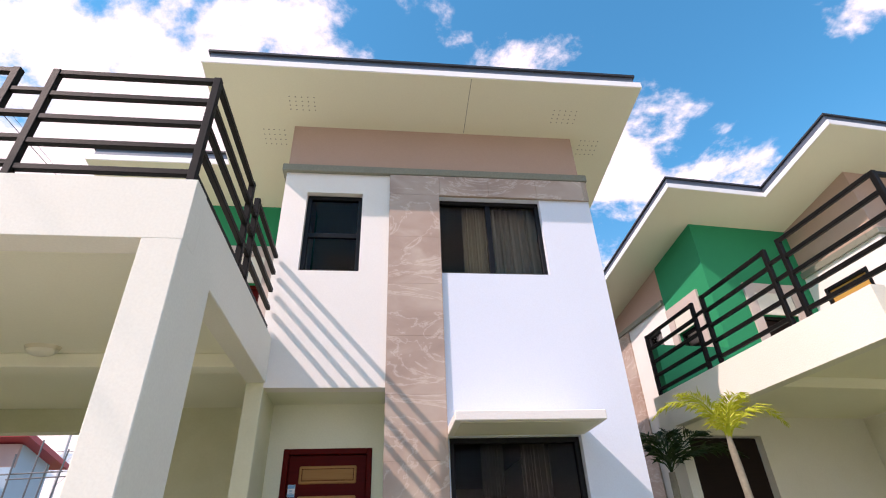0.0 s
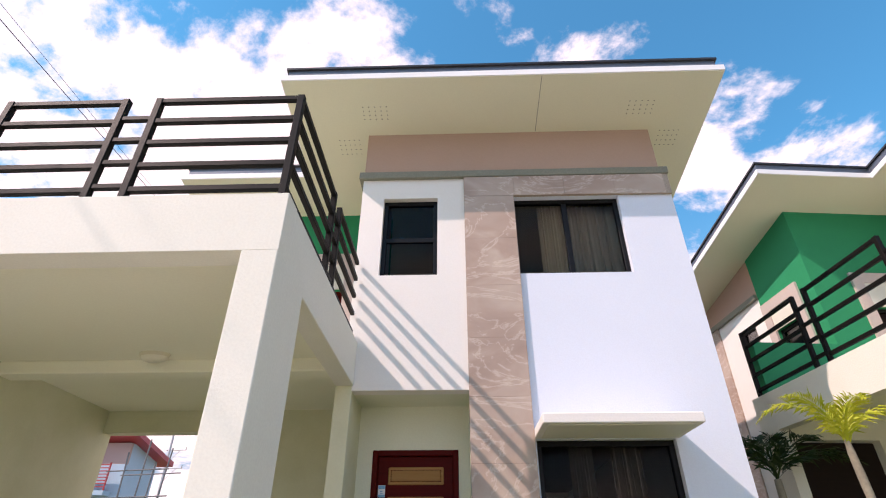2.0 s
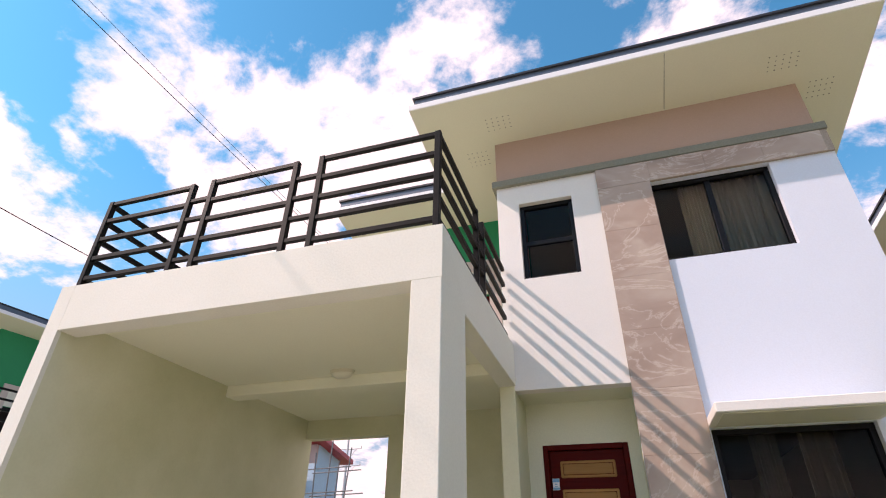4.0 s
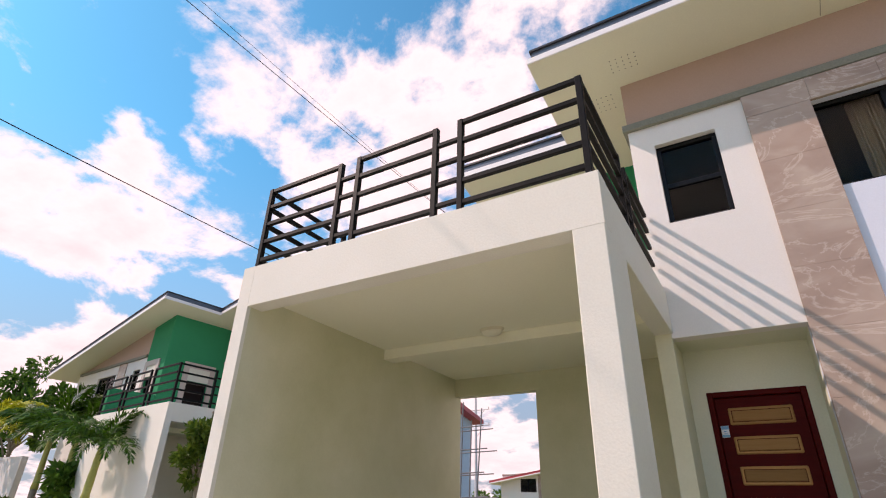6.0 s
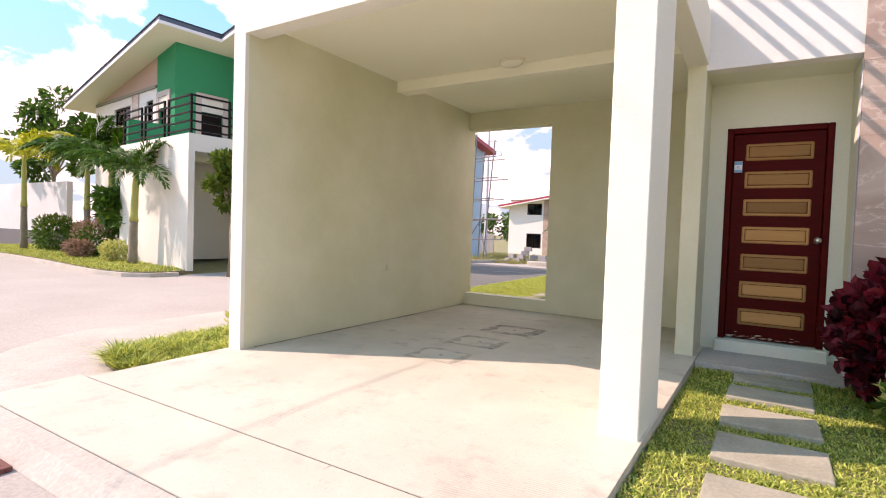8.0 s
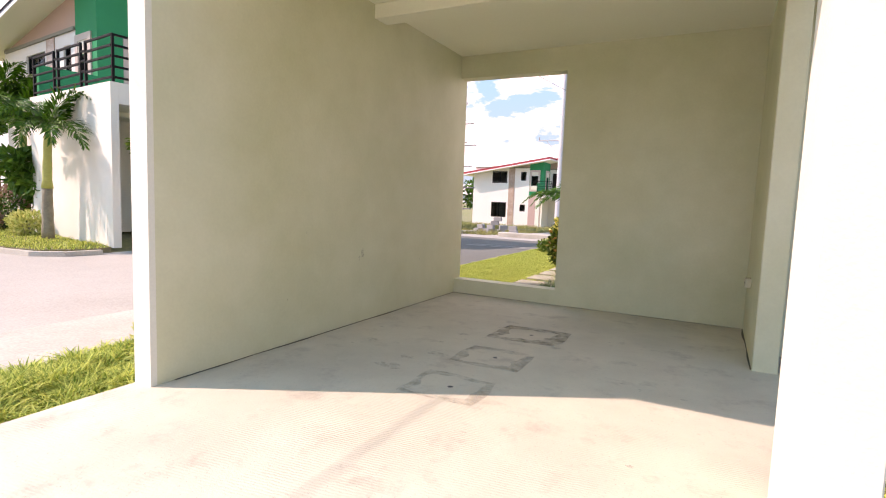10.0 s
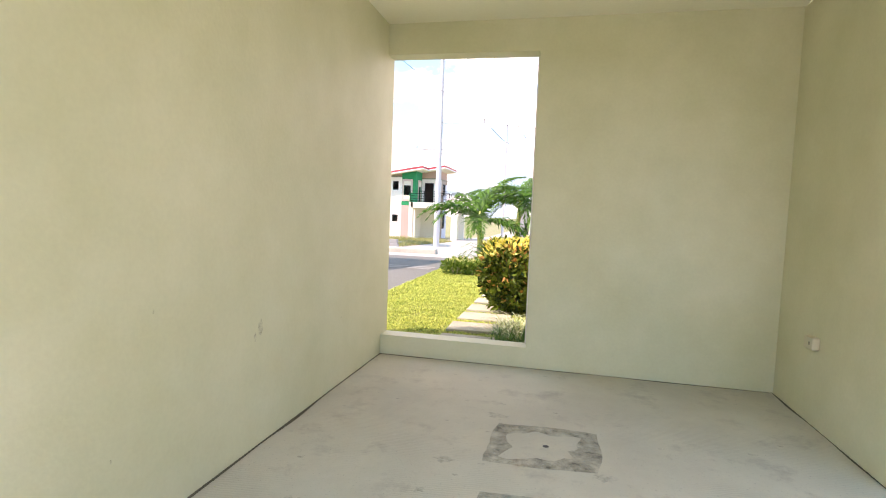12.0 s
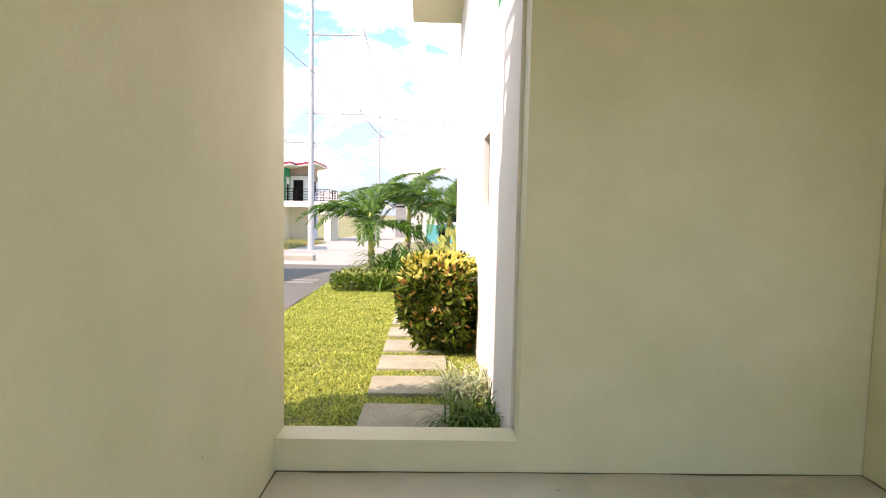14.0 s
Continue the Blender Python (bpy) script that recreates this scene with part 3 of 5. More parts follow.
def build_house(parent, left_wall=True, roof_dark=GUTTER, roof_lip=BLACKTRIM, main=False, up=0.0, under=WHITE, gate=False):
    P = parent
    inner = SHADESTUCCO if main else SUNSTUCCO

    def put(name, bm, mat, label=""):
        ob = part(name, bm, mat, P, label)
        if main:
            tagged(ob, label, "", kind="structure")
        return ob

    def put_wall(name, axis, a, b, lo, hi, z0, z1, holes, mat, label):
        bm = wall_mesh(axis, a, b, lo, hi, z0, z1, holes)
        return put(name, bm, mat, label)

    # carport
    if left_wall:
        put("wall_left", boxes((-5.55, -5.4, 2.84, 6.95, -0.12, 3.165)), inner, "cream stucco wall closing one side of the carport")
        # same stucco as the wall; the paler colour stands in for sun on its end
        put("pier_left", boxes((-5.552, -5.4, 2.8, 2.84, -0.12, 3.165)), SUNSTUCCO, "end of the carport wall in a paler, sunlit tone of its cream stucco")
    else:
        put("column", bevelled(boxes((-5.55, -5.33, 2.8, 3.3, -0.12, 2.75)), 0.008)  , SUNSTUCCO, "cream stucco column at the carport corner")
        put("beam", boxes((-5.55, -5.4, 3.3, 6.78, 2.7, 3.165)), SUNSTUCCO, "cream stucco parapet beam")
        put("column", boxes((-5.55, -5.4, 6.60, 6.95, -0.12, 3.165)), SUNSTUCCO, "cream stucco corner pier")
    x0 = -5.4 if left_wall else -5.55
    put("beam_front", bevelled(boxes((x0, -2.045, 2.8, 2.98, 2.75, 3.165)), 0.003), SUNSTUCCO, "cream stucco carport front beam and parapet with faint rain streaks")
    put("column_front", bevelled(boxes((-2.265, -2.0465, 2.8015, 3.36, -0.12, 2.77)), 0.006), SUNSTUCCO, "cream stucco square carport column")
    put("beam_side", bevelled(boxes((-2.225, -2.047, 2.98, 5.286, 2.715, 3.163)), 0.006), SUNSTUCCO, "cream stucco side beam over the entrance path")
    put("ceiling", boxes((-5.4, -2.225, 2.98, 6.78, 2.88, 3.0)), CEILING, "cream painted carport ceiling")
    put("beam_middle", bevelled(boxes((-5.4, -2.225, 4.95, 5.15, 2.755, 2.88)), 0.006), CEILING, "shallow cream ceiling beam")
    put_wall("wall_back", "y", 6.78, 6.95, -5.4, -2.062, -0.12, 3.0, [(-5.4, -4.11, 0.175, 2.62)], inner, "cream stucco back wall with a tall unglazed opening")
    put("wall_carport_side", bevelled(boxes((-2.225, -2.062, 5.286, 6.78, -0.12, 2.88)), 0.006), inner, "cream stucco wall beside the entrance recess")
    if not left_wall:
        put("parapet", bevelled(boxes((-5.4, -4.13, 6.78, 6.95, 3.0, 3.95)), 0.006), GREEN, "low green painted wall closing the balcony end")
        if gate:
            put("gate", bevelled(boxes((-5.38, -4.15, 6.85, 6.9, 0.18, 2.6)), 0.01), GATEWOOD, "dark brown gate in the carport opening")
    else:
        put("parapet", bevelled(boxes((-5.4, -4.13, 6.80, 6.95, 3.0, 3.165 if main else 3.95)), 0.006), SUNSTUCCO if main else GREEN, "painted parapet at the balcony end")
    # front block
    w1, w2, w3 = (-1.88, -1.235, 3.945, 5.0), (-0.36, 0.915, 3.945, 4.99), (-0.31, 0.96, 0.85, 2.2)
    put_wall("wall_front_left", "y", 5.29, 5.44, -2.15, -0.915, 2.667, 5.29, [w1], WHITE, "warm white stucco upper wall over the entrance")
    put_wall("wall_front_right", "y", 5.29, 5.44, -0.915, 1.55, -0.12, 5.29, [w2, w3], PALE, "pale blue-white stucco front wall")
    put_wall("wall_recess", "y", 5.885, 6.03, -2.062, -0.76, -0.12, 2.667, [(-1.905, -1.03, 0.11, 2.225)], RECESS, "cream stucco recess wall round the entrance door")
    put("wall_recess_side", boxes((-0.915, -0.76, 5.44, 5.885, -0.12, 2.667)), RECESS, "cream stucco side of the entrance recess")
    put("ceiling_recess", boxes((-2.062, -0.915, 5.44, 5.885, 2.667, 2.87)), RECESS, "cream stucco ceiling of the entrance recess")
    put("wall_gable", boxes((-2.15, 1.5, 5.32, 5.44, 5.29, 6.14 + up)), BROWN, "taupe painted wall band under the eaves")
    put("trim", bevelled(boxes((-2.20, 1.57, 5.24, 5.44, 5.285, 5.385)), 0.006), LEDGE, "grey-green painted ledge under the taupe band")
    bd = (5.70, 6.52, 3.02, 4.95)
    put_wall("wall_balcony_side", "x", -2.15, -2.0, 5.44, 6.78, 2.88, 5.29, [bd], WHITE, "warm white wall facing the balcony")
    put("wall_balcony_gable", boxes((-2.15, -2.0, 5.44, 6.78, 5.29, 6.12 + up)), BROWN, "taupe painted wall facing the balcony under the eaves")
    put("trim", boxes((-2.20, -2.15, 5.44, 6.78, 5.285, 5.385)), LEDGE, "grey-green painted ledge")
    door_unit(P, "door_3", "dark wooden balcony door", "x", -2.15, *bd, 1, DOORWOOD if main else MUSTARD if gate else GATEWOOD, DOORWOOD if main else ALU)
    # green block
    gd, gw = (-3.33, -2.62, 3.02, 4.55), (7.25, 7.85, 3.75, 4.6)
    put_wall("wall_green", "y", 6.78, 6.95, -4.13, -2.0, 3.0, 6.05 + up, [gd], GREEN, "green painted upper wall behind the balcony")
    put_wall("wall_green_side", "x", -4.13, -3.98, 6.95, 8.05, 2.88, 5.9 + up, [gw], GREEN, "green painted corner wall")
    door_unit(P, "door_2", "dark brown balcony door", "y", 6.85, *gd, 1, DOORWOOD if main else GATEWOOD, DOORWOOD if main else ALU)
    sur = ("y", 6.74, 6.78, -3.50, -2.45, 3.0, 5.12, [(-3.33, -2.62, 3.0, 4.95)])
    put("door_surround", wall_mesh(*sur), SURROUND, "beige painted door surround")
    put("transom_panel", boxes((-3.33, -2.62, 6.755, 6.78, 4.552, 4.95)), CREAM, "cream panel over the balcony door")
    sur = ("x", -4.17, -4.13, 7.08, 8.02, 3.25, 5.12, [(7.25, 7.85, 3.42, 4.95)])
    put("window_surround", wall_mesh(*sur), SURROUND, "beige painted window surround")
    put("transom_panel", boxes((-4.15, -4.13, 7.25, 7.85, 4.602, 4.95)), CREAM, "cream panel over the window")
    put("transom_panel", boxes((-4.15, -4.13, 7.25, 7.85, 3.42, 3.748)), CREAM, "cream panel below the window")
    window_unit(P, "window_5", "black aluminium window in the green wall", "x", -4.13, *gw, 1, "", depth=0.05)
    # side facade
    s1, s2, s3, s4 = (8.35, 8.85, 4.2, 4.95), (10.15, 11.6, 3.95, 5.0), (8.35, 8.85, 1.45, 2.05), (10.15, 11.6, 0.85, 2.2)
    put_wall("wall_side_upper", "x", -4.13, -3.98, 8.05, 13.3, 2.88, 5.29, [s1] if main else [s1, s2], WHITE, "warm white upper side wall")
    put_wall("wall_side_lower", "x", -4.13, -3.98, 8.05, 13.3, -0.12, 2.88, [s3] if main else [s3, s4], WHITE, "warm white lower side wall")
    put("wall_corner_lower", boxes((-4.13, -3.98, 6.95, 8.05, -0.12, 2.88)), under, "painted lower corner wall")
    put("trim", boxes((-4.19, -4.13, 8.05, 13.3, 5.285, 5.375)), LEDGE, "grey-green painted ledge")
    bm = bmesh.new()
    for x in (-4.12, -3.98):
        v = [bm.verts.new((x, y, z)) for y, z in ((8.05, 5.29), (13.3, 5.29), (13.3, 5.3 + up), (8.05, 5.75 + up))]
        bm.faces.new(v if x < -4 else v[::-1])
    put("wall_side_gable", bm, BROWN, "taupe painted wedge of wall under the sloping eaves")
    window_unit(P, "window_6", "small black aluminium window", "x", -4.13, *s1, 1, "", depth=0.05)
    if not main:
        window_unit(P, "window_7", "black aluminium sliding window", "x", -4.13, *s2, 1, "v", depth=0.05)
    window_unit(P, "window_8", "small black aluminium window", "x", -4.13, *s3, 1, "", depth=0.05)
    if not main:
        window_unit(P, "window_9", "black aluminium sliding window", "x", -4.13, *s4, 1, "v", depth=0.05)
    if not main:
        put("stone_band_side", boxes((-4.16, -4.13, 9.42, 9.98, -0.12, 5.285)), STONE, "brown marble strip on the side wall")
    bm = bmesh.new()
    ring = [[bm.verts.new((x, y, z)) for y, z in ((5.44, -0.12), (13.3, -0.12), (13.3, 4.73 + up), (5.44, 6.08 + up))] for x in (1.4, 1.55)]
    bm.faces.new(ring[0])
    bm.faces.new(ring[1][::-1])
    for k in range(4):
        bm.faces.new((ring[0][k], ring[1][k], ring[1][(k + 1) % 4], ring[0][(k + 1) % 4]))
    bmesh.ops.recalc_face_normals(bm, faces=bm.faces[:])
    put("wall_right", bm, WHITE, "warm white blank side wall")
    put("wall_rear", boxes((-4.13, 1.55, 13.3, 13.45, -0.12, 4.75 + up)), WHITE, "warm white rear wall")
    put("floor_upper", boxes((-3.98, 1.4, 6.95, 13.3, 2.7, 2.85), (-2.0, 1.4, 5.44, 6.95, 2.7, 2.85)), INSIDE, "plain upper floor slab")
    # windows and canopy of the front block
    window_unit(P, "window_1", "black aluminium window with two panes, dark glass", "y", 5.29, *w1, 1, "h")
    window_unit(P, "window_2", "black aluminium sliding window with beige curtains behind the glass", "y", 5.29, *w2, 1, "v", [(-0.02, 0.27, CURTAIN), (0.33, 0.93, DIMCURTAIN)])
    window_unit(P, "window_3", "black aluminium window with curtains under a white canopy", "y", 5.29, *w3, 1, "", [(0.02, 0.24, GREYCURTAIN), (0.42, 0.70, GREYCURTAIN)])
    put("window_canopy", bevelled(boxes((-0.325, 1.0, 4.69, 5.29, 2.205, 2.29)), 0.008), WHITE, "white concrete canopy over the ground-floor window")
    put("canopy_groove", boxes((-0.27, 0.945, 4.745, 5.25, 2.2, 2.2055)), CREAM, "cream painted underside of the canopy")
    # marble
    put("stone_backing", boxes((-0.917, -0.325, 5.262, 5.29, -0.12, 4.985), (-0.917, 1.552, 5.262, 5.29, 4.992, 5.283)), GROUT, "grey grout bed behind the marble tiles")
    # roof
    rise, edge = 0.17, 6.22 + up

    rear = 13.5 if main else 14.3

    def layer(o, lift, height):
        c = [(-3.11 + o, 4.5 + o), (2.2 - o, 4.5 + o), (2.2 - o, rear - o), (-4.96 + o, rear - o), (-4.96 + o, 6.0 + o), (-3.11 + o, 6.0 + o)]
        bm = bmesh.new()
        lo = [bm.verts.new((x, y, edge - rise * (y - 4.5) + lift)) for x, y in c]
        hi = [bm.verts.new((x, y, edge - rise * (y - 4.5) + lift + height)) for x, y in c]
        bm.faces.new(lo[::-1])
        bm.faces.new(hi)
        for i in range(6):
            j = (i + 1) % 6
            bm.faces.new((lo[i], lo[j], hi[j], hi[i]))
        return bm
    roof = put("roof", layer(0.055, 0.085, 0.15), roof_dark, "metal roof with flashing round the sloping edge")
    put("eaves_soffit", layer(0.012, -0.004, 0.03), SOFFIT, "cream soffit boards under the roof overhang")
    put("fascia", layer(0.0, 0.004, 0.085), FASCIA, "white painted fascia")
    put("roof_lip", layer(0.03, 0.235, 0.03), roof_lip, "dark metal roof edge")
    return roof


def soffit_vents():
    """Small round vent holes and a board joint in the front soffit."""
    bm = bmesh.new()
    for cx, cy, dx, dy in ((-2.02, 4.98, 0.075, 0.06), (-2.42, 5.5, 0.065, 0.075), (1.32, 4.98, 0.075, 0.06), (1.78, 5.45, 0.06, 0.075)):
        for i in range(5):
            for j in range(4):
                x, y = cx + (i - 2) * dx, cy + (j - 1.5) * dy
                z = 6.22 - 0.17 * (y - 4.5) - 0.0065
                bmesh.ops.create_circle(bm, cap_ends=True, segments=8, radius=0.008, matrix=Matrix.Translation((x, y, z)))
    part("soffit_vents", bm, BLACKTRIM)
    tagged(bpy.data.objects["soffit_vents"], "round dark vent holes in the soffit boards", "vents", kind="structure")
    bm = bmesh.new()
    v = [bm.verts.new((x, y, 6.22 - 0.17 * (y - 4.5) - 0.006)) for x, y in ((0.035, 4.52), (0.035, 5.3), (0.042, 5.3), (0.042, 4.52))]
    bm.faces.new(v)
    tagged(part("soffit_joint", bm, LEDGE), "thin joint between soffit boards", "joint", kind="structure")


build_house(None, True, main=True)
soffit_vents()

entrance = door_unit(None, "door_1", "dark red-brown wooden entrance door with seven pale panels, scuffed at the foot", "y", 5.885, -1.905, -1.03, 0.11, 2.225, 1, DOORWOOD, DOORWOOD, 7, PANELWOOD)
bm = bmesh.new()
cylinder_into(bm, (-1.115, 5.92, 1.13), (-1.115, 5.885, 1.13), 0.034, sides=20)
cylinder_into(bm, (-1.115, 5.89, 1.13), (-1.115, 5.85, 1.13), 0.012, sides=12)
bmesh.ops.create_uvsphere(bm, u_segments=16, v_segments=10, radius=0.03, matrix=Matrix.Translation((-1.115, 5.84, 1.13)))
part("knob", bm, CHROME, entrance, "round brushed metal knob", True)
st = part("sticker", boxes((-1.835, -1.765, 5.9165, 5.9195, 1.79, 1.90)), STICKERWHITE, entrance, "small blue and white sticker")
part("sticker_print", boxes((-1.833, -1.767, 5.9155, 5.9165, 1.865, 1.898), (-1.833, -1.767, 5.9155, 5.9165, 1.792, 1.815), (-1.815, -1.785, 5.9155, 5.9165, 1.822, 1.828), (-1.815, -1.79, 5.9155, 5.9165, 1.84, 1.85)), STICKER, st)
tagged(part("threshold", bevelled(boxes((-1.93, -1.0, 5.78, 5.885, -0.02, 0.108)), 0.008), RECESS), "cream painted threshold under the entrance door", "threshold", kind="structure")

# worn pale scuffs at the foot of the door
rng = random.Random(31)
verts, faces = [], []
for k in range(26):
    cx, cz, w, h = rng.uniform(-1.82, -1.22), 0.128 + abs(rng.gauss(0, 0.022)), rng.uniform(0.008, 0.05), rng.uniform(0.002, 0.007)
    b = len(verts)
    for i in range(7):
        r = rng.uniform(0.5, 1.1)
        verts.append((cx + w * r * math.cos(i * 0.898), 5.9188, cz + h * r * math.sin(i * 0.898)))
    faces.append(tuple(range(b, b + 7)))
raw("scuff", verts, faces, SMUDGE, entrance)["label"] = "pale worn scuffs in the red paint"

# marble tiles, each its own piece
backing = bpy.data.objects["stone_backing"]
tile_meshes = {}


def tile(x0, x1, z0, z1):
    key = (round(x1 - x0, 3), round(z1 - z0, 3))
    if key not in tile_meshes:
        w, h = key
        tile_meshes[key] = mesh_of("tile", bevelled(boxes((-w / 2 + 0.0007, w / 2 - 0.0007, -0.006, 0.006, -h / 2 + 0.0007, h / 2 - 0.0007)), 0.0008), STONE)
    ob = new("tile", tile_meshes[key])
    ob.location = ((x0 + x1) / 2, 5.257, (z0 + z1) / 2)
    ob.parent = backing


z = 4.988
while z > -0.1:
    tile(-0.915, -0.327, max(z - 0.6, -0.12), z)
    z -= 0.6
for x in (-0.915, -0.315, 0.285, 0.885):
    tile(x, min(x + 0.6, 1.55), 4.99, 5.28)

# balcony railings
rail = empty("balcony_railing", "black steel tube railing on the carport parapet", "railing")
railing_run(rail, "x", 2.88, [(-5.46, -4.50), (-4.27, -3.41), (-3.16, -2.12)], STEEL)
railing_run(rail, "y", -2.12, [(2.88, 4.02), (4.26, 5.28)], STEEL, (False, False))
railing_run(rail, "y", -5.475, [(2.88, 4.05), (4.28, 5.45), (5.68, 6.85)], STEEL, (False, True))

# carport fittings
lamp = empty("ceiling_lamp", "oval frosted bulkhead lamp on the carport ceiling", "lamp")
bm = bmesh.new()
bmesh.ops.create_cone(bm, cap_ends=True, segments=28, radius1=0.13, radius2=0.145, depth=0.03, matrix=Matrix.LocRotScale((-3.82, 4.80, 2.865), None, (1, 0.62, 1)))
part("base", bm, PLASTIC, lamp)
bm = bmesh.new()
bmesh.ops.create_uvsphere(bm, u_segments=28, v_segments=12, radius=0.125, matrix=Matrix.LocRotScale((-3.82, 4.80, 2.85), None, (1, 0.6, 0.42)))
part("cover", bm, LAMPGLASS, lamp, smooth=True)

socket = empty("wall_socket", "off-white plastic wall socket box", "socket")
part("plate", bevelled(boxes((-2.272, -2.225, 6.12, 6.24, 0.495, 0.575)), 0.006, 2), PLASTIC, socket)
part("outlet", bevelled(boxes((-2.276, -2.2715, 6.15, 6.162, 0.525, 0.545)), 0.0015), LEDGE, socket)

# ---- ground ----
def lift(x, y):
    return -0.13 if y < 13 else -0.13 - 0.028 * min(y - 13, 60)


xs = [-400, -120, -60, -40, -25, -13, -6.6, 0, 10, 30, 80, 400]
ys = [-300, -60, -20, -5, 0, 5, 9, 13, 18, 24, 30, 40, 55, 73, 120, 400]
verts = [(x, y, lift(x, y) - 0.01) for y in ys for x in xs]
nx = len(xs)
faces = [(j * nx + i, j * nx + i + 1, (j + 1) * nx + i + 1, (j + 1) * nx + i) for j in range(len(ys) - 1) for i in range(nx - 1)]
tagged(raw("ground", verts, faces, FIELD), "rough green and dry field ground", "ground", kind="structure")


def strip(name, pts, material, label, thick=0.02, over=0.0, category=""):
    """A flat sheet over the ground through outline points."""
    bm = bmesh.new()
    v = [bm.verts.new((x, y, lift(x, y) + over)) for x, y in pts]
    f = bm.faces.new(v)
    bmesh.ops.recalc_face_normals(bm, faces=[f])
    if f.normal.z < 0:
        f.normal_flip()
    return tagged(part(name, bm, material), label, category, kind="structure")


strip("road", [(-60, -7), (60, -7), (60, 0.85), (-2.5, 0.85), (-2.5, 2.5), (-6.2, 2.5), (-6.2, 9), (-13.2, 9), (-13.0, 6.9), (-14.2, 5.8), (-16, 5.9), (-22, 6.4), (-60, 6.9)], ROADMAT, "sun-bleached pale concrete street", over=0.004, category="road")
bm = bmesh.new()
ya = [20.5, 24, 30, 40, 55, 73, 110]
row = [(bm.verts.new((-13.2, y, lift(0, y) + 0.008)), bm.verts.new((-6.75, y, lift(0, y) + 0.008))) for y in ya]
for a, b in zip(row, row[1:]):
    bm.faces.new((a[0], a[1], b[1], b[0]))
tagged(part("road_far", bm, ROADMAT), "sun-bleached pale concrete stretch of the side street", "road", kind="structure")
bm = bmesh.new()
ya = [9, 13, 16, 20.5]
row = [(bm.verts.new((-13.2, y, lift(0, y) + 0.008)), bm.verts.new((-6.75, y, lift(0, y) + 0.008))) for y in ya]
for a, b in zip(row, row[1:]):
    bm.faces.new((a[0], a[1], b[1], b[0]))
tagged(part("road_side", bm, ASPHALT), "worn grey side street", "road", kind="structure")
bm = bmesh.new()
for k in range(2):
    for i in range(3):
        x = -9.2 + i * 0.75
        y = 15.2 + k * 0.5
        q = [bm.verts.new((px, py, lift(0, py) + 0.014)) for px, py in ((x, y), (x + 0.6, y), (x + 0.6, y + 0.32), (x, y + 0.32))]
        bm.faces.new(q)
tagged(part("road_marking", bm, WHITELINE), "worn white painted road marking", "marking", kind="structure")

def ramp_slab(name, prof, left, right, material, label, category):
    """A paved slab that follows a rising profile of (y, z) between a left and a right edge."""
    bm = bmesh.new()
    top = [(bm.verts.new((left, y, z)), bm.verts.new((right, y, z))) for y, z in prof]
    low = [(bm.verts.new((left, y, -0.25)), bm.verts.new((right, y, -0.25))) for y, z in prof]
    for k in range(len(prof) - 1):
        bm.faces.new((top[k][0], top[k][1], top[k + 1][1], top[k + 1][0]))
        bm.faces.new((low[k][0], low[k + 1][0], top[k + 1][0], top[k][0]))
        bm.faces.new((low[k + 1][1], low[k][1], top[k][1], top[k + 1][1]))
    for k in (0, -1):
        bm.faces.new((low[k][0], low[k][1], top[k][1], top[k][0]))
    bmesh.ops.recalc_face_normals(bm, faces=bm.faces[:])
    return tagged(part(name, bm, material), label, category, kind="structure")


ramp_slab("floor", [(1.66, -0.012), (2.8, 0.0), (6.79, 0.0)], -5.55, -2.03, CONCRETE, "brushed concrete carport floor and driveway with stains", "floor")
ramp_slab("driveway_apron", [(1.10, -0.03), (1.655, -0.014)], -5.66, -1.98, APRONMAT, "cross-brushed concrete apron of the driveway", "pavement")
ramp_slab("driveway_kerb", [(0.90, -0.122), (0.94, -0.09), (1.0, -0.045), (1.095, -0.028)], -5.66, -1.98, KERB, "pale rolled concrete kerb before the driveway", "kerb")
strip("gutter", [(-5.664, 0.86), (-6.3, 0.98), (-6.9, 1.35), (-7.35, 1.8), (-7.65, 2.2), (-7.82, 2.6), (-7.9, 3.4), (-7.9, 9), (-6.5, 9), (-6.5, 3.0), (-6.3, 2.2), (-5.9, 2.0), (-5.664, 2.0)], KERB, "pale worn concrete gutter curving round the side lawn", over=0.012, category="pavement")

# patches of cement, manhole covers and stains on the floor
def ring_patch(cx, cy, w, h, t, z=0.004, skew=0.0):
    bm = bmesh.new()
    n = 40
    outer, inner = [], []
    for i in range(n):
        a = math.tau * i / n
        c, s = math.cos(a), math.sin(a)
        p = 1 / max(abs(c), abs(s)) ** 0.82
        wob = 1 + 0.09 * noise.noise((cx + c, cy + s, 3.1)) + 0.03 * noise.noise((4 * c + cx, 4 * s, 1.0))
        tt = t * (1 + 1.1 * noise.noise((cx * 3 + 1.5 * c, 1.5 * s, 7.0)))
        outer.append(bm.verts.new((cx + c * p * w / 2 * wob + skew * s, cy + s * p * h / 2 * wob, z)))
        inner.append(bm.verts.new((cx + c * p * (w / 2 - tt) * wob + skew * s, cy + s * p * (h / 2 - tt) * wob, z)))
    for i in range(n):
        j = (i + 1) % n
        bm.faces.new((outer[i], outer[j], inner[j], inner[i]))
    return bm


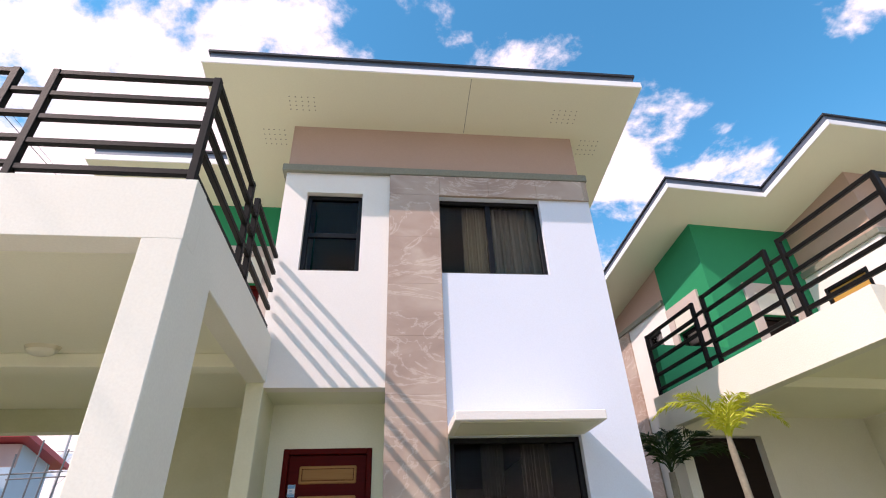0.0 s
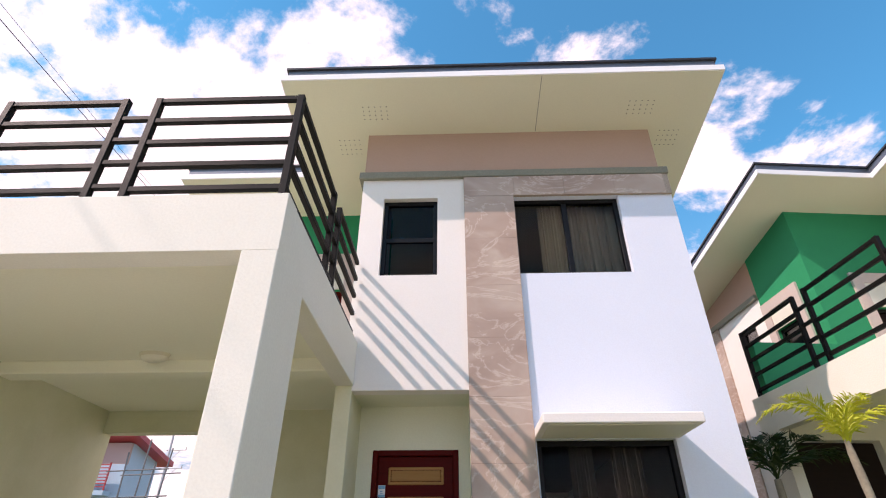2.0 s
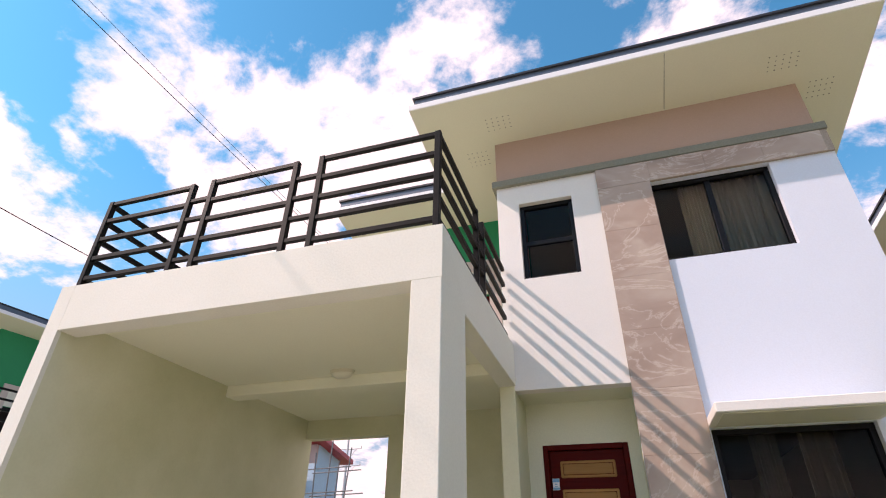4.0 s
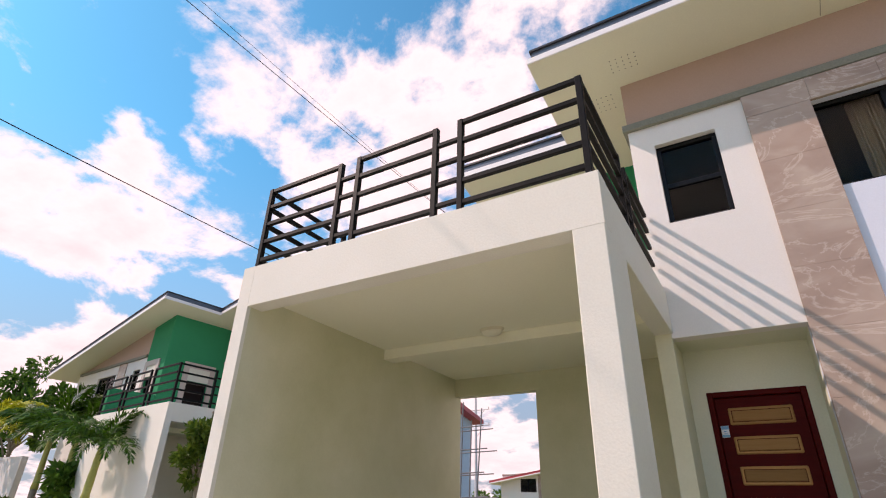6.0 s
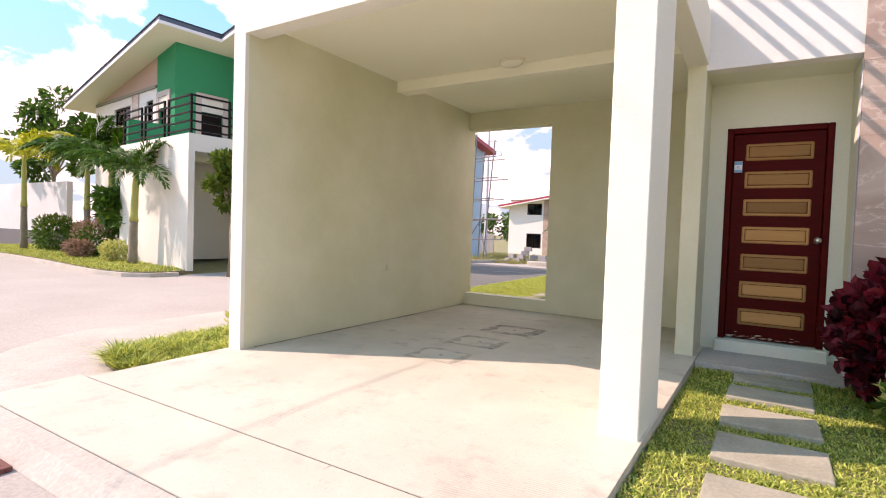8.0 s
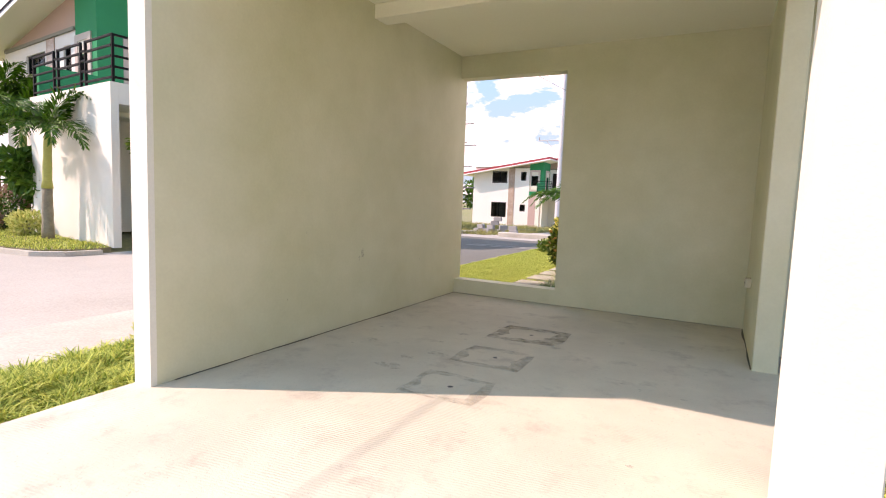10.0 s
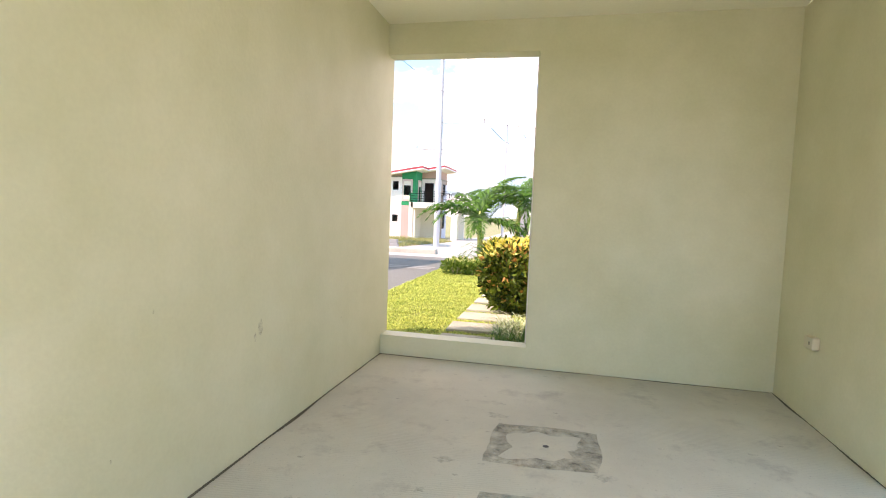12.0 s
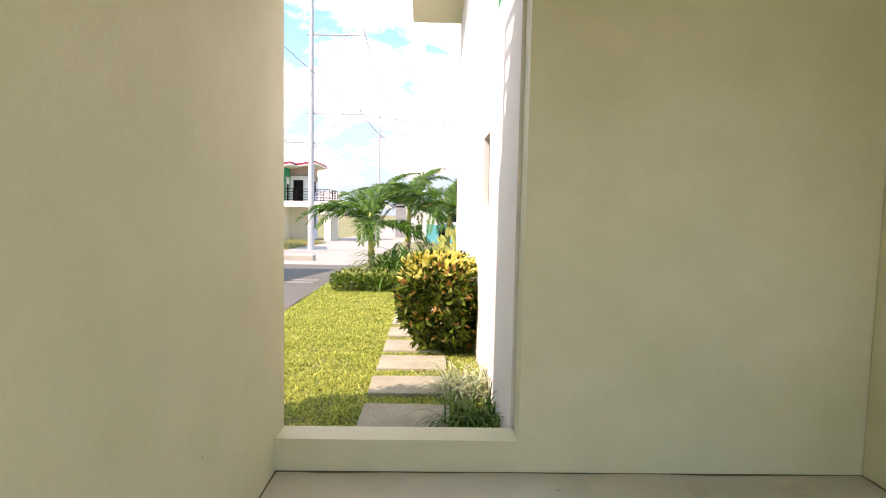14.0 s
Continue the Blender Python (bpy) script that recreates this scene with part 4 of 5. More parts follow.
for cx, cy, w, h, t in ((-3.90, 5.29, 0.62, 0.54, 0.11), (-3.92, 4.49, 0.54, 0.48, 0.075), (-3.93, 3.77, 0.52, 0.46, 0.06)):
    p = part("cement_patch", ring_patch(cx, cy, w, h, t), PATCH if cy > 5 else FAINT)
    tagged(p, "darker cement ring round a floor drain", "patch", "drains in the carport floor", "structure")
    bm = bmesh.new()
    bmesh.ops.create_circle(bm, cap_ends=True, segments=10, radius=0.018, matrix=Matrix.Translation((cx + 0.01, cy, 0.005)))
    part("drain_hole", bm, BLACKTRIM, p)
rng = random.Random(5)
bm = bmesh.new()
spots = [(-4.32, 4.33, 0.07), (-4.46, 4.15, 0.05), (-4.46, 4.65, 0.03), (-4.40, 4.98, 0.045), (-3.59, 5.02, 0.05), (-4.21, 5.66, 0.06), (-4.47, 3.91, 0.08), (-4.95, 4.4, 0.05)]
spots += [(rng.uniform(-5.2, -2.4), rng.uniform(3.2, 6.6), rng.uniform(0.004, 0.018)) for k in range(60)]
for cx, cy, r in spots:
    vs = [bm.verts.new((cx + math.cos(a) * r * (0.7 + 0.9 * rng.random()), cy + math.sin(a) * r * (0.4 + 0.7 * rng.random()), 0.003)) for a in [math.tau * i / 18 for i in range(18)]]
    bm.faces.new(vs)
tagged(part("floor_stains", bm, STAIN), "small dark stains on the carport floor", "stain", kind="structure")
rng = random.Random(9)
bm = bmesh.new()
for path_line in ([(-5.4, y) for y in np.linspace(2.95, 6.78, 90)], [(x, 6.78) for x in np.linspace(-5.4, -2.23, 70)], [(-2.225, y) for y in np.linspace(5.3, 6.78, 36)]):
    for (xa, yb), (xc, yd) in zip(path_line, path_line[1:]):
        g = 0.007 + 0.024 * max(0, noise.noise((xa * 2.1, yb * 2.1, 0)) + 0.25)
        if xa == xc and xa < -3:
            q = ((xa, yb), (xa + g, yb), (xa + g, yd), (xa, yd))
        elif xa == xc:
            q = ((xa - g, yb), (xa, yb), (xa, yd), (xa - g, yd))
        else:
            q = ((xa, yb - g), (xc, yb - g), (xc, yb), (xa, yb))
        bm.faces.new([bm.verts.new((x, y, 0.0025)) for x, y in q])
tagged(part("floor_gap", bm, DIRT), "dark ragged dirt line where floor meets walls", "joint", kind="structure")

bm = bmesh.new()
for xa, xb, ya_, yb_, za_, zb_ in ((-5.55, -2.03, 1.653, 1.659, -0.009, -0.009), (-5.64, -2.0, 1.096, 1.101, -0.024, -0.024), (-3.2, -3.193, 0.95, 1.65, -0.075, -0.011)):
    bm.faces.new([bm.verts.new(c) for c in ((xa, ya_, za_), (xb, ya_, za_), (xb, yb_, zb_), (xa, yb_, zb_))])
tagged(part("driveway_joint", bm, JOINT), "dark groove joints across the driveway", "joint", kind="structure")
tagged(part("entrance_step", bevelled(boxes((-2.03, -0.92, 5.12, 5.885, -0.15, -0.005)), 0.012, 2), KERB), "worn grey concrete step before the entrance door", "step", kind="structure")


def kerb_run(pts, width, height, label):
    bm = bmesh.new()
    rows = []
    for i, p in enumerate(pts):
        a, b = Vector(pts[max(i - 1, 0)]), Vector(pts[min(i + 1, len(pts) - 1)])
        n = Vector((-(b - a).y, (b - a).x)).normalized()
        p = Vector(p)
        z = lift(0, p.y)
        prof = ((0, -0.05), (0.02, height), (width - 0.02, height), (width, -0.05))
        rows.append([bm.verts.new((p.x + n.x * d, p.y + n.y * d, z + h)) for d, h in prof])
    for r, s in zip(rows, rows[1:]):
        for k in range(3):
            bm.faces.new((r[k], r[k + 1], s[k + 1], s[k]))
    bmesh.ops.recalc_face_normals(bm, faces=bm.faces[:])
    return tagged(part("kerb", bm, KERB), label, "kerb", kind="structure")


kerb_run([(-1.95, 0.85), (4, 0.8), (30, 0.8)], 0.16, 0.1, "pale worn concrete kerb along the front lawn")
kerb_run([(-40, 6.5), (-21, 6.2), (-18, 6.0), (-16, 5.75), (-14.2, 5.6), (-13.3, 5.72), (-12.85, 6.1), (-12.75, 6.7)], 0.16, 0.09, "curved pale concrete kerb of the opposite lawn")
kerb_run([(-13.1, 16)] + [(-13.1, y) for y in (20, 26, 34)], -0.2, 0.14, "concrete kerb of the far side of the street")


def lawn(name, pts, z, label):
    bm = bmesh.new()
    hi = [bm.verts.new((x, y, z)) for x, y in pts]
    f = bm.faces.new(hi)
    ex = bmesh.ops.extrude_face_region(bm, geom=[f])
    for v in ex["geom"]:
        if isinstance(v, bmesh.types.BMVert):
            v.co.z = -0.6 if max(p[1] for p in pts) > 13 else -0.25
    bmesh.ops.recalc_face_normals(bm, faces=bm.faces[:])
    return tagged(part(name, bm, SOIL), label, "lawn", kind="structure")


def grass_on(inside, x0, x1, y0, y1, z, count, height, seed, material=GRASS, name="grass", label="short bright green lawn grass"):
    g = np.random.default_rng(seed)
    px, py = g.uniform(x0, x1, count), g.uniform(y0, y1, count)
    keep = np.array([inside(a, b) for a, b in zip(px, py)])
    px, py = px[keep], py[keep]
    n = len(px)
    tuftness = np.array([0.75 + 0.5 * noise.noise((a * 1.7, b * 1.7, seed)) + 0.55 * noise.noise((a * 7, b * 7, seed)) for a, b in zip(px, py)])
    ang, lean = g.uniform(0, math.tau, n), g.uniform(0.4, 1.7, n)
    hgt, wid = height * g.uniform(0.45, 1.35, n) * np.clip(tuftness, 0.25, 1.4), g.uniform(0.003, 0.0065, n) * (height / 0.05) ** 0.4
    dx, dy = np.cos(ang), np.sin(ang)
    z = np.array([z(a, b) for a, b in zip(px, py)]) if callable(z) else np.full(n, z)
    v = np.zeros((n, 5, 3))
    for k, (s, t, w) in enumerate(((-1, 0, 1), (1, 0, 1), (-1, 0.55, 0.8), (1, 0.55, 0.8), (0, 1, 0))):
        out = lean * hgt * t ** 1.6
        v[:, k, 0] = px + dx * out - dy * wid * s * w
        v[:, k, 1] = py + dy * out + dx * wid * s * w
        v[:, k, 2] = z + hgt * t * (1 - 0.25 * lean * t)
    base = np.arange(n) * 5
    faces = [q for b in base.tolist() for q in ((b, b + 1, b + 3, b + 2), (b + 2, b + 3, b + 4))]
    return tagged(raw(name, v.reshape(-1, 3).tolist(), faces, material), label, "grass", kind="stuff")


STONES = [(-1.71, -1.17, y, y + d) for y, d in ((4.74, 0.28), (4.20, 0.36), (3.57, 0.40), (2.94, 0.42), (2.28, 0.42), (1.64, 0.42))]
BACKSTONES = [(-5.05, -4.43, y, y + 0.43) for y in (7.33, 7.98, 8.61, 9.22, 9.83, 10.46, 11.08)]


def off_stones(x, y):
    return not any(a - 0.0 < x < b + 0.0 and c - 0.0 < y < d + 0.0 for a, b, c, d in STONES + BACKSTONES)


FRONT_LAWN = [(-2.02, 1.0), (2.9, 0.98), (3.3, 5.0), (3.3, 12), (1.56, 12), (1.56, 5.28), (-0.93, 5.28), (-0.93, 5.11), (-2.02, 5.11)]
SIDE_LAWN = [(-5.56, 2.25), (-5.7, 2.08), (-5.95, 2.03), (-6.2, 2.08), (-6.38, 2.25), (-6.48, 2.6), (-6.55, 3.2), (-6.57, 14.2), (-4.14, 14.2), (-4.14, 6.96), (-5.56, 6.96)]


def in_poly(pts):
    def test(x, y):
        hit = False
        for (xa, ya_), (xb, yb_) in zip(pts, pts[1:] + pts[:1]):
            if (ya_ > y) != (yb_ > y) and x < (xb - xa) * (y - ya_) / (yb_ - ya_) + xa:
                hit = not hit
        return hit
    return test


lawn("lawn_front", FRONT_LAWN, -0.065, "lawn soil strip before the house")
SIDE_STRIP = [p for p in SIDE_LAWN if p[1] < 6.5] + [(-6.55, 6.96), (-5.56, 6.96)]
lawn("lawn_strip", SIDE_STRIP, -0.10, "lawn soil strip beside the carport wall")
lawn("lawn_side", [(-6.55, 6.961), (-6.57, 14.2), (-4.14, 14.2), (-4.14, 6.961)], -0.03, "lawn soil beside the house")
front_in, side_in = in_poly(FRONT_LAWN), in_poly(SIDE_LAWN)
grass_on(lambda x, y: front_in(x, y) and off_stones(x, y), -2.02, 3.3, 1.0, 5.28, -0.065, 190000, 0.034, 1)
grass_on(lambda x, y: side_in(x, y) and off_stones(x, y) and y < 6.9, -6.6, -5.56, 1.95, 6.9, -0.10, 70000, 0.125, 2)
grass_on(lambda x, y: side_in(x, y) and off_stones(x, y) and y > 6.9, -6.6, -4.14, 6.96, 14.2, -0.03, 150000, 0.038, 3)

stone_meshes = {}
for group, z, lab in ((STONES, -0.05, "entrance path"), (BACKSTONES, -0.015, "side lawn")):
    for k, (a, b, c, d) in enumerate(group):
        key = (round(b - a, 2), round(d - c, 2))
        if key not in stone_meshes:
            bm = boxes((-key[0] / 2, key[0] / 2, -key[1] / 2, key[1] / 2, -0.09, 0.022))
            bevelled(bm, 0.008, 2)
            stone_meshes[key] = mesh_of("stepping_stone", bm, PAVER)
        ob = new("stepping_stone", stone_meshes[key])
        rr = random.Random(k + len(group))
        ob.matrix_basis = pose((a + b) / 2 + rr.uniform(-0.015, 0.015), (c + d) / 2, z, 0, 0, rr.uniform(-1.6, 1.6))
        tagged(ob, "rectangular grey-brown concrete stepping stone set in the lawn", "stepping stone", "stepping stones of the " + lab)

grate = empty("drain_grate", "rusty iron drain grate in the gutter", "grate")
part("frame", bevelled(boxes((-5.2, -4.55, 0.56, 0.59, -0.125, -0.10), (-5.2, -4.55, 0.86, 0.89, -0.125, -0.10), (-5.2, -5.17, 0.59, 0.86, -0.125, -0.10), (-4.58, -4.55, 0.59, 0.86, -0.125, -0.10)), 0.003), GRATE, grate)
for k in range(13):
    x = -5.15 + k * 0.046
    part("bar", boxes((x, x + 0.018, 0.59, 0.86, -0.122, -0.104)), GRATE, grate)

smear = random.Random(3)
bm = bmesh.new()
for cy, cz, r in ((4.85, 0.64, 0.045), (4.80, 0.60, 0.022), (5.9, 0.5, 0.012), (4.1, 0.86, 0.012), (3.9, 0.35, 0.01)):
    bm.faces.new([bm.verts.new((-5.3975, cy + math.cos(a) * r * 0.5 * smear.uniform(0.7, 1.2), cz + math.sin(a) * r * smear.uniform(0.7, 1.3))) for a in [math.tau * i / 14 for i in range(14)]])
tagged(part("wall_smudges", bm, WALLSMUDGE), "small grey smudges on the carport wall", "stain", kind="structure")


# ---- plants ----
def frond(g, base, heading, length, rise, droop, leaf_len, count, width, verts, faces, slots, slot=0):
    """One feathered palm leaf: a thin rib that arches over, with paired leaflets hanging from it."""
    h = np.array((math.cos(heading), math.sin(heading), 0.0))
    side = np.array((-h[1], h[0], 0.0))
    pts = []
    for i in range(9):
        t = i / 8
        a = rise - droop * t ** 1.5
        step = np.array((*(h[:2] * math.cos(a)), math.sin(a))) * length / 8
        pts.append((pts[-1] + step) if pts else np.array(base, float))
    for i in range(8):
        w = 0.016 * (1 - i / 9)
        b = len(verts)
        verts += [tuple(pts[i] - side * w), tuple(pts[i] + side * w), tuple(pts[i + 1] + side * w * 0.9), tuple(pts[i + 1] - side * w * 0.9)]
        faces.append((b, b + 1, b + 2, b + 3))
        slots.append(slot)
    for k in range(count):
        t = 0.1 + 0.9 * k / (count - 1)
        f = t * 8
        i = min(int(f), 7)
        p = pts[i] + (pts[i + 1] - pts[i]) * (f - i)
        ahead = (pts[i + 1] - pts[i]) / np.linalg.norm(pts[i + 1] - pts[i])
        ll = leaf_len * (0.5 + 0.5 * math.sin(math.pi * min(1, t * 1.15))) * (1 - 0.55 * t ** 3) * g.uniform(0.85, 1.12)
        for s in (-1, 1):
            d = side * s * g.uniform(0.65, 1.0) + ahead * (0.75 + 0.5 * t) * g.uniform(0.75, 1.25) + np.array((0, 0, g.uniform(-0.15, 0.5)))
            d /= np.linalg.norm(d)
            e = d + np.array((0, 0, -g.uniform(0.15, 1.0)))
            e /= np.linalg.norm(e)
            m = p + d * ll * 0.5
            q = m + e * ll * 0.5
            w = ahead * width * 0.5
            b = len(verts)
            verts += [tuple(p), tuple(m - w), tuple(m + w), tuple(q)]
            faces += [(b, b + 1, b + 2), (b + 1, b + 3, b + 2)]
            slots += [slot, slot]


def palm(label, at, height, fronds, length, leaf=PALMGREEN, stalk=None, seed=0, lean=(0.0, 0.0), leaf_len=0.34, thick=0.06, count=60, droop=1.2, group="", rise=(0.7, 1.52), shaft=0.5, slim=0.1):
    g = np.random.default_rng(seed)
    thing = empty("palm_tree", label, "palm", group)
    x, y, z = at
    pts = [(x + lean[0] * t * t, y + lean[1] * t * t, z + height * t) for t in np.linspace(0, 1, 13)]
    rad = [thick * (1.3 - 0.5 * t) * (1 + 0.05 * math.sin(i * 2.4)) for i, t in enumerate(np.linspace(0, 1, 13))]
    cut = 1 + int(11 * (1 - shaft)) if stalk else 12
    part("trunk", tube(pts[:cut + 1], rad[:cut + 1], 12), BARK, thing, smooth=True)
    topp = pts[-1]
    if stalk:
        up_pts = pts[cut:] + [(topp[0], topp[1], topp[2] + length * 0.1), (topp[0], topp[1], topp[2] + length * 0.2)]
        up_rad = [r * (1.12 if i == 0 else 1.0) for i, r in enumerate(rad[cut:])] + [thick * 0.6, thick * 0.25]
        part("crown_shaft", tube(up_pts, up_rad, 12), stalk, thing, smooth=True)
    verts, faces, slots = [], [], []
    for k in range(fronds):
        a = k * 2.399 + g.uniform(-0.25, 0.25)
        r = rise[0] + (rise[1] - rise[0]) * ((k * 0.618) % 1)
        frond(g, (topp[0], topp[1], topp[2] + (length * 0.05 if stalk else 0)), a, length * g.uniform(0.85, 1.1), r, droop * g.uniform(0.8, 1.15), leaf_len, count, leaf_len * slim, verts, faces, slots)
    raw("crown", verts, faces, leaf, thing, slots)
    return thing


def leaves(g, centres, normals, length, width, verts, faces, slots, slot, fold=0.25):
    n = len(centres)
    for i in range(n):
        d = normals[i] + g.normal(0, 0.45, 3)
        d /= np.linalg.norm(d) + 1e-9
        side = np.cross(d, g.normal(0, 1, 3))
        side /= np.linalg.norm(side) + 1e-9
        up = np.cross(side, d)
        L, W = length * g.uniform(0.7, 1.2), width * g.uniform(0.8, 1.2)
        p = centres[i]
        b = len(verts)
        m = p + d * L * 0.5
        o1, o2, u = side * W * 0.44, side * W * 0.40, up * W * fold
        q1, q2 = p + d * L * 0.28, p + d * L * 0.66
        verts += [tuple(p), tuple(q1 - o1 + u), tuple(q2 - o2 + u * 0.8 - up * L * 0.04), tuple(p + d * L - up * L * 0.14), tuple(q2 + o2 + u * 0.8 - up * L * 0.04), tuple(q1 + o1 + u), tuple(m)]
        faces += [(b + 6, b + j, b + (j + 1) % 6) for j in range(6)]
        slots += [slot] * 6



def shrub(name, label, category, at, size, count, leaf_len, leaf_wid, mats, seed, top_mat_from=None, boxy=0.0, stems=5, group="", gaps=0.35, taper=0.0, odd=0.0, wild=0.0):
    """Leaves crowd the outside of an uneven rounded body; a few stems carry them."""
    g = np.random.default_rng(seed)
    thing = empty(name, label, category, group)
    c = np.array(at, float)
    sx, sy, sz = size
    v = g.normal(0, 1, (count, 3))
    v /= np.linalg.norm(v, axis=1)[:, None]
    if boxy:
        v = v / (np.abs(v) ** 4).sum(1)[:, None] ** (0.25 * boxy)
    rad = g.uniform(0, 1, count) ** gaps
    lump = np.array([1 + 0.16 * noise.noise((a[0] * 2.2 + seed, a[1] * 2.2, a[2] * 2.2)) + 0.08 * noise.noise((a[0] * 6, a[1] * 6 + seed, a[2] * 6)) for a in v])
    pos = c + v * (rad * lump)[:, None] * np.array((sx, sy, sz)) + np.array((0, 0, sz))
    low = np.clip(1 - (pos[:, 2] - at[2]) / (1.1 * sz), 0, 1)
    pos[:, :2] = c[:2] + (pos[:, :2] - c[:2]) * (1 - taper * low)[:, None]
    v = v + g.normal(0, 1, v.shape) * wild
    keep = pos[:, 2] > at[2] + 0.02
    pos, v, rad = pos[keep], v[keep], rad[keep]
    verts, faces, slots = [], [], []
    if top_mat_from is None:
        leaves(g, pos, v + np.array((0, 0, 0.35)), leaf_len, leaf_wid, verts, faces, slots, 0)
    else:
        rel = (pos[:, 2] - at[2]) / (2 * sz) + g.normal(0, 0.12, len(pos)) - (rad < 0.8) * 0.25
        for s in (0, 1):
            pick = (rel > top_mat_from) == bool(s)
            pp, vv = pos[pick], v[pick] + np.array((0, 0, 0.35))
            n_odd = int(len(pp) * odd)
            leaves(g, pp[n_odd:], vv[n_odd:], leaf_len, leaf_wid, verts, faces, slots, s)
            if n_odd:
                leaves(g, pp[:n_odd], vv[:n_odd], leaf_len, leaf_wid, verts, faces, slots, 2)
    raw("foliage", verts, faces, mats, thing, slots)
    bm = bmesh.new()
    for k in range(stems):
        a = math.tau * k / stems
        cylinder_into(bm, (at[0] + 0.04 * math.cos(a), at[1] + 0.04 * math.sin(a), at[2] - 0.03), (at[0] + sx * 0.4 * math.cos(a), at[1] + sy * 0.4 * math.sin(a), at[2] + sz * 1.1), 0.012 + 0.01 * sz, 0.006, 6)
    part("stems", bm, BARK, thing)
    return thing


def broad_tree(label, at, height, crown, count, seed, leaf_len=0.22, mats=LEAFGREEN):
    g = np.random.default_rng(seed)
    thing = empty("tree", label, "tree")
    x, y, z = at
    part("trunk", tube([(x, y, z - 0.05), (x + 0.04, y, z + height * 0.3), (x - 0.03, y + 0.05, z + height * 0.6), (x, y, z + height * 0.9)], [0.11, 0.085, 0.06, 0.02], 10), BARK, thing, smooth=True)
    verts, faces, slots = [], [], []
    clumps = []
    for k in range(16):
        a, r = k * 2.4, crown * g.uniform(0.25, 0.95)
        e = np.array((x + r * math.cos(a), y + r * math.sin(a), z + height * (0.42 + 0.6 * g.uniform(0, 1) * (1 - 0.45 * r / crown))))
        bm_pts = [(x, y, z + height * g.uniform(0.3, 0.55)), tuple((np.array((x, y, z + height * 0.5)) + e) / 2 + np.array((0, 0, 0.08))), tuple(e)]
        part("limb", tube(bm_pts, [0.04, 0.028, 0.01], 6), BARK, thing)
        clumps.append((e, crown * g.uniform(0.25, 0.42)))
    for e, r in clumps:
        v = g.normal(0, 1, (count // 16, 3))
        v /= np.linalg.norm(v, axis=1)[:, None]
        p = e + v * r * (g.uniform(0.1, 1, len(v)) ** 0.4)[:, None] * np.array((1, 1, 0.75))
        leaves(g, p, v + np.array((0, 0, -0.1)), leaf_len, leaf_len * 0.5, verts, faces, slots, 0)
    raw("crown", verts, faces, mats, thing, slots)
    return thing


def tuft(name, label, at, blades, length, width, mat, seed, category="plant", spread=0.12):
    g = np.random.default_rng(seed)
    thing = empty(name, label, category)
    verts, faces = [], []
    for k in range(blades):
        a, l, up = g.uniform(0, math.tau), length * g.uniform(0.6, 1.15), g.uniform(0.7, 1.5)
        r = spread * math.sqrt(g.uniform(0, 1))
        b0 = g.uniform(0, math.tau)
        p = np.array((at[0] + r * math.cos(b0), at[1] + r * math.sin(b0), at[2]))
        h = np.array((math.cos(a), math.sin(a), 0))
        s = np.array((-h[1], h[0], 0)) * width / 2
        b = len(verts)
        ang = up
        for i in range(5):
            w = s * (1 - (i / 4) ** 2 * 0.95)
            verts += [tuple(p - w), tuple(p + w)]
            p = p + (h * math.cos(ang) + np.array((0, 0, math.sin(ang)))) * l / 4
            ang -= 0.55
        for i in range(4):
            q = b + 2 * i
            faces.append((q, q + 1, q + 3, q + 2))
    raw("leaf_clump", verts, faces, mat, thing)
    return thing


# beside the entrance
shrub("red_shrub", "dense maroon-leaved shrub beside the entrance path", "shrub", (-0.62, 4.72, -0.06), (0.42, 0.42, 0.53), 2700, 0.105, 0.082, MAROON, 11, gaps=0.3, wild=0.3)
shrub("variegated_shrub", "small shrub with pale yellow and green leaves", "shrub", (-0.62, 4.02, -0.06), (0.24, 0.24, 0.20), 300, 0.10, 0.065, [LEAFGREEN, PALEYELLOW], 12, top_mat_from=0.5)
palm("young palm with yellow-green feathered leaves and a lime crown shaft", (1.95, 4.45, -0.06), 1.98, 5, 0.72, PALMLIME, BARK, 33, (-0.04, 0.02), 0.2, 0.034, 56, 1.9, rise=(1.2, 1.55), shaft=0.4, slim=0.09)
# leaves get the darkened colour in place of shade from the houses
palm("palm between the houses, its leaves coloured dark for the shade", (2.75, 7.1, -0.1), 2.2, 8, 1.0, PALMSHADED, None, 22, (0, 0), 0.4, 0.05, 30)
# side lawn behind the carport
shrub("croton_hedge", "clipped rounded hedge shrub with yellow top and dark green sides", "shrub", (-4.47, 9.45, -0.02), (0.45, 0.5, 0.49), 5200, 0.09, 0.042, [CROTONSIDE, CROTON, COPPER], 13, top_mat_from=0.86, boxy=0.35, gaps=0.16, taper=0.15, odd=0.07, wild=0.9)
tuft("spider_plant", "clump of narrow white-striped leaves by the wall", (-4.30, 8.02, -0.02), 190, 0.42, 0.014, VARIEG, 14, spread=0.2)
tuft("spider_plant", "clump of dark narrow green leaves in shade by the wall", (-4.30, 7.42, -0.02), 150, 0.38, 0.013, LEAFGREEN, 15, spread=0.2)
for k, (x, y) in enumerate(((-6.0, 13.3), (-5.6, 13.35), (-5.2, 13.4), (-4.85, 13.4), (-6.05, 13.9), (-5.5, 14.0))):
    shrub("low_hedge_plant", "low leafy hedge plant at the end of the lawn", "shrub", (x, y, -0.05), (0.36, 0.3, 0.17), 700, 0.065, 0.038, [HEDGE, PALEYELLOW], 30 + k, top_mat_from=0.85, group="low hedge of the side lawn")
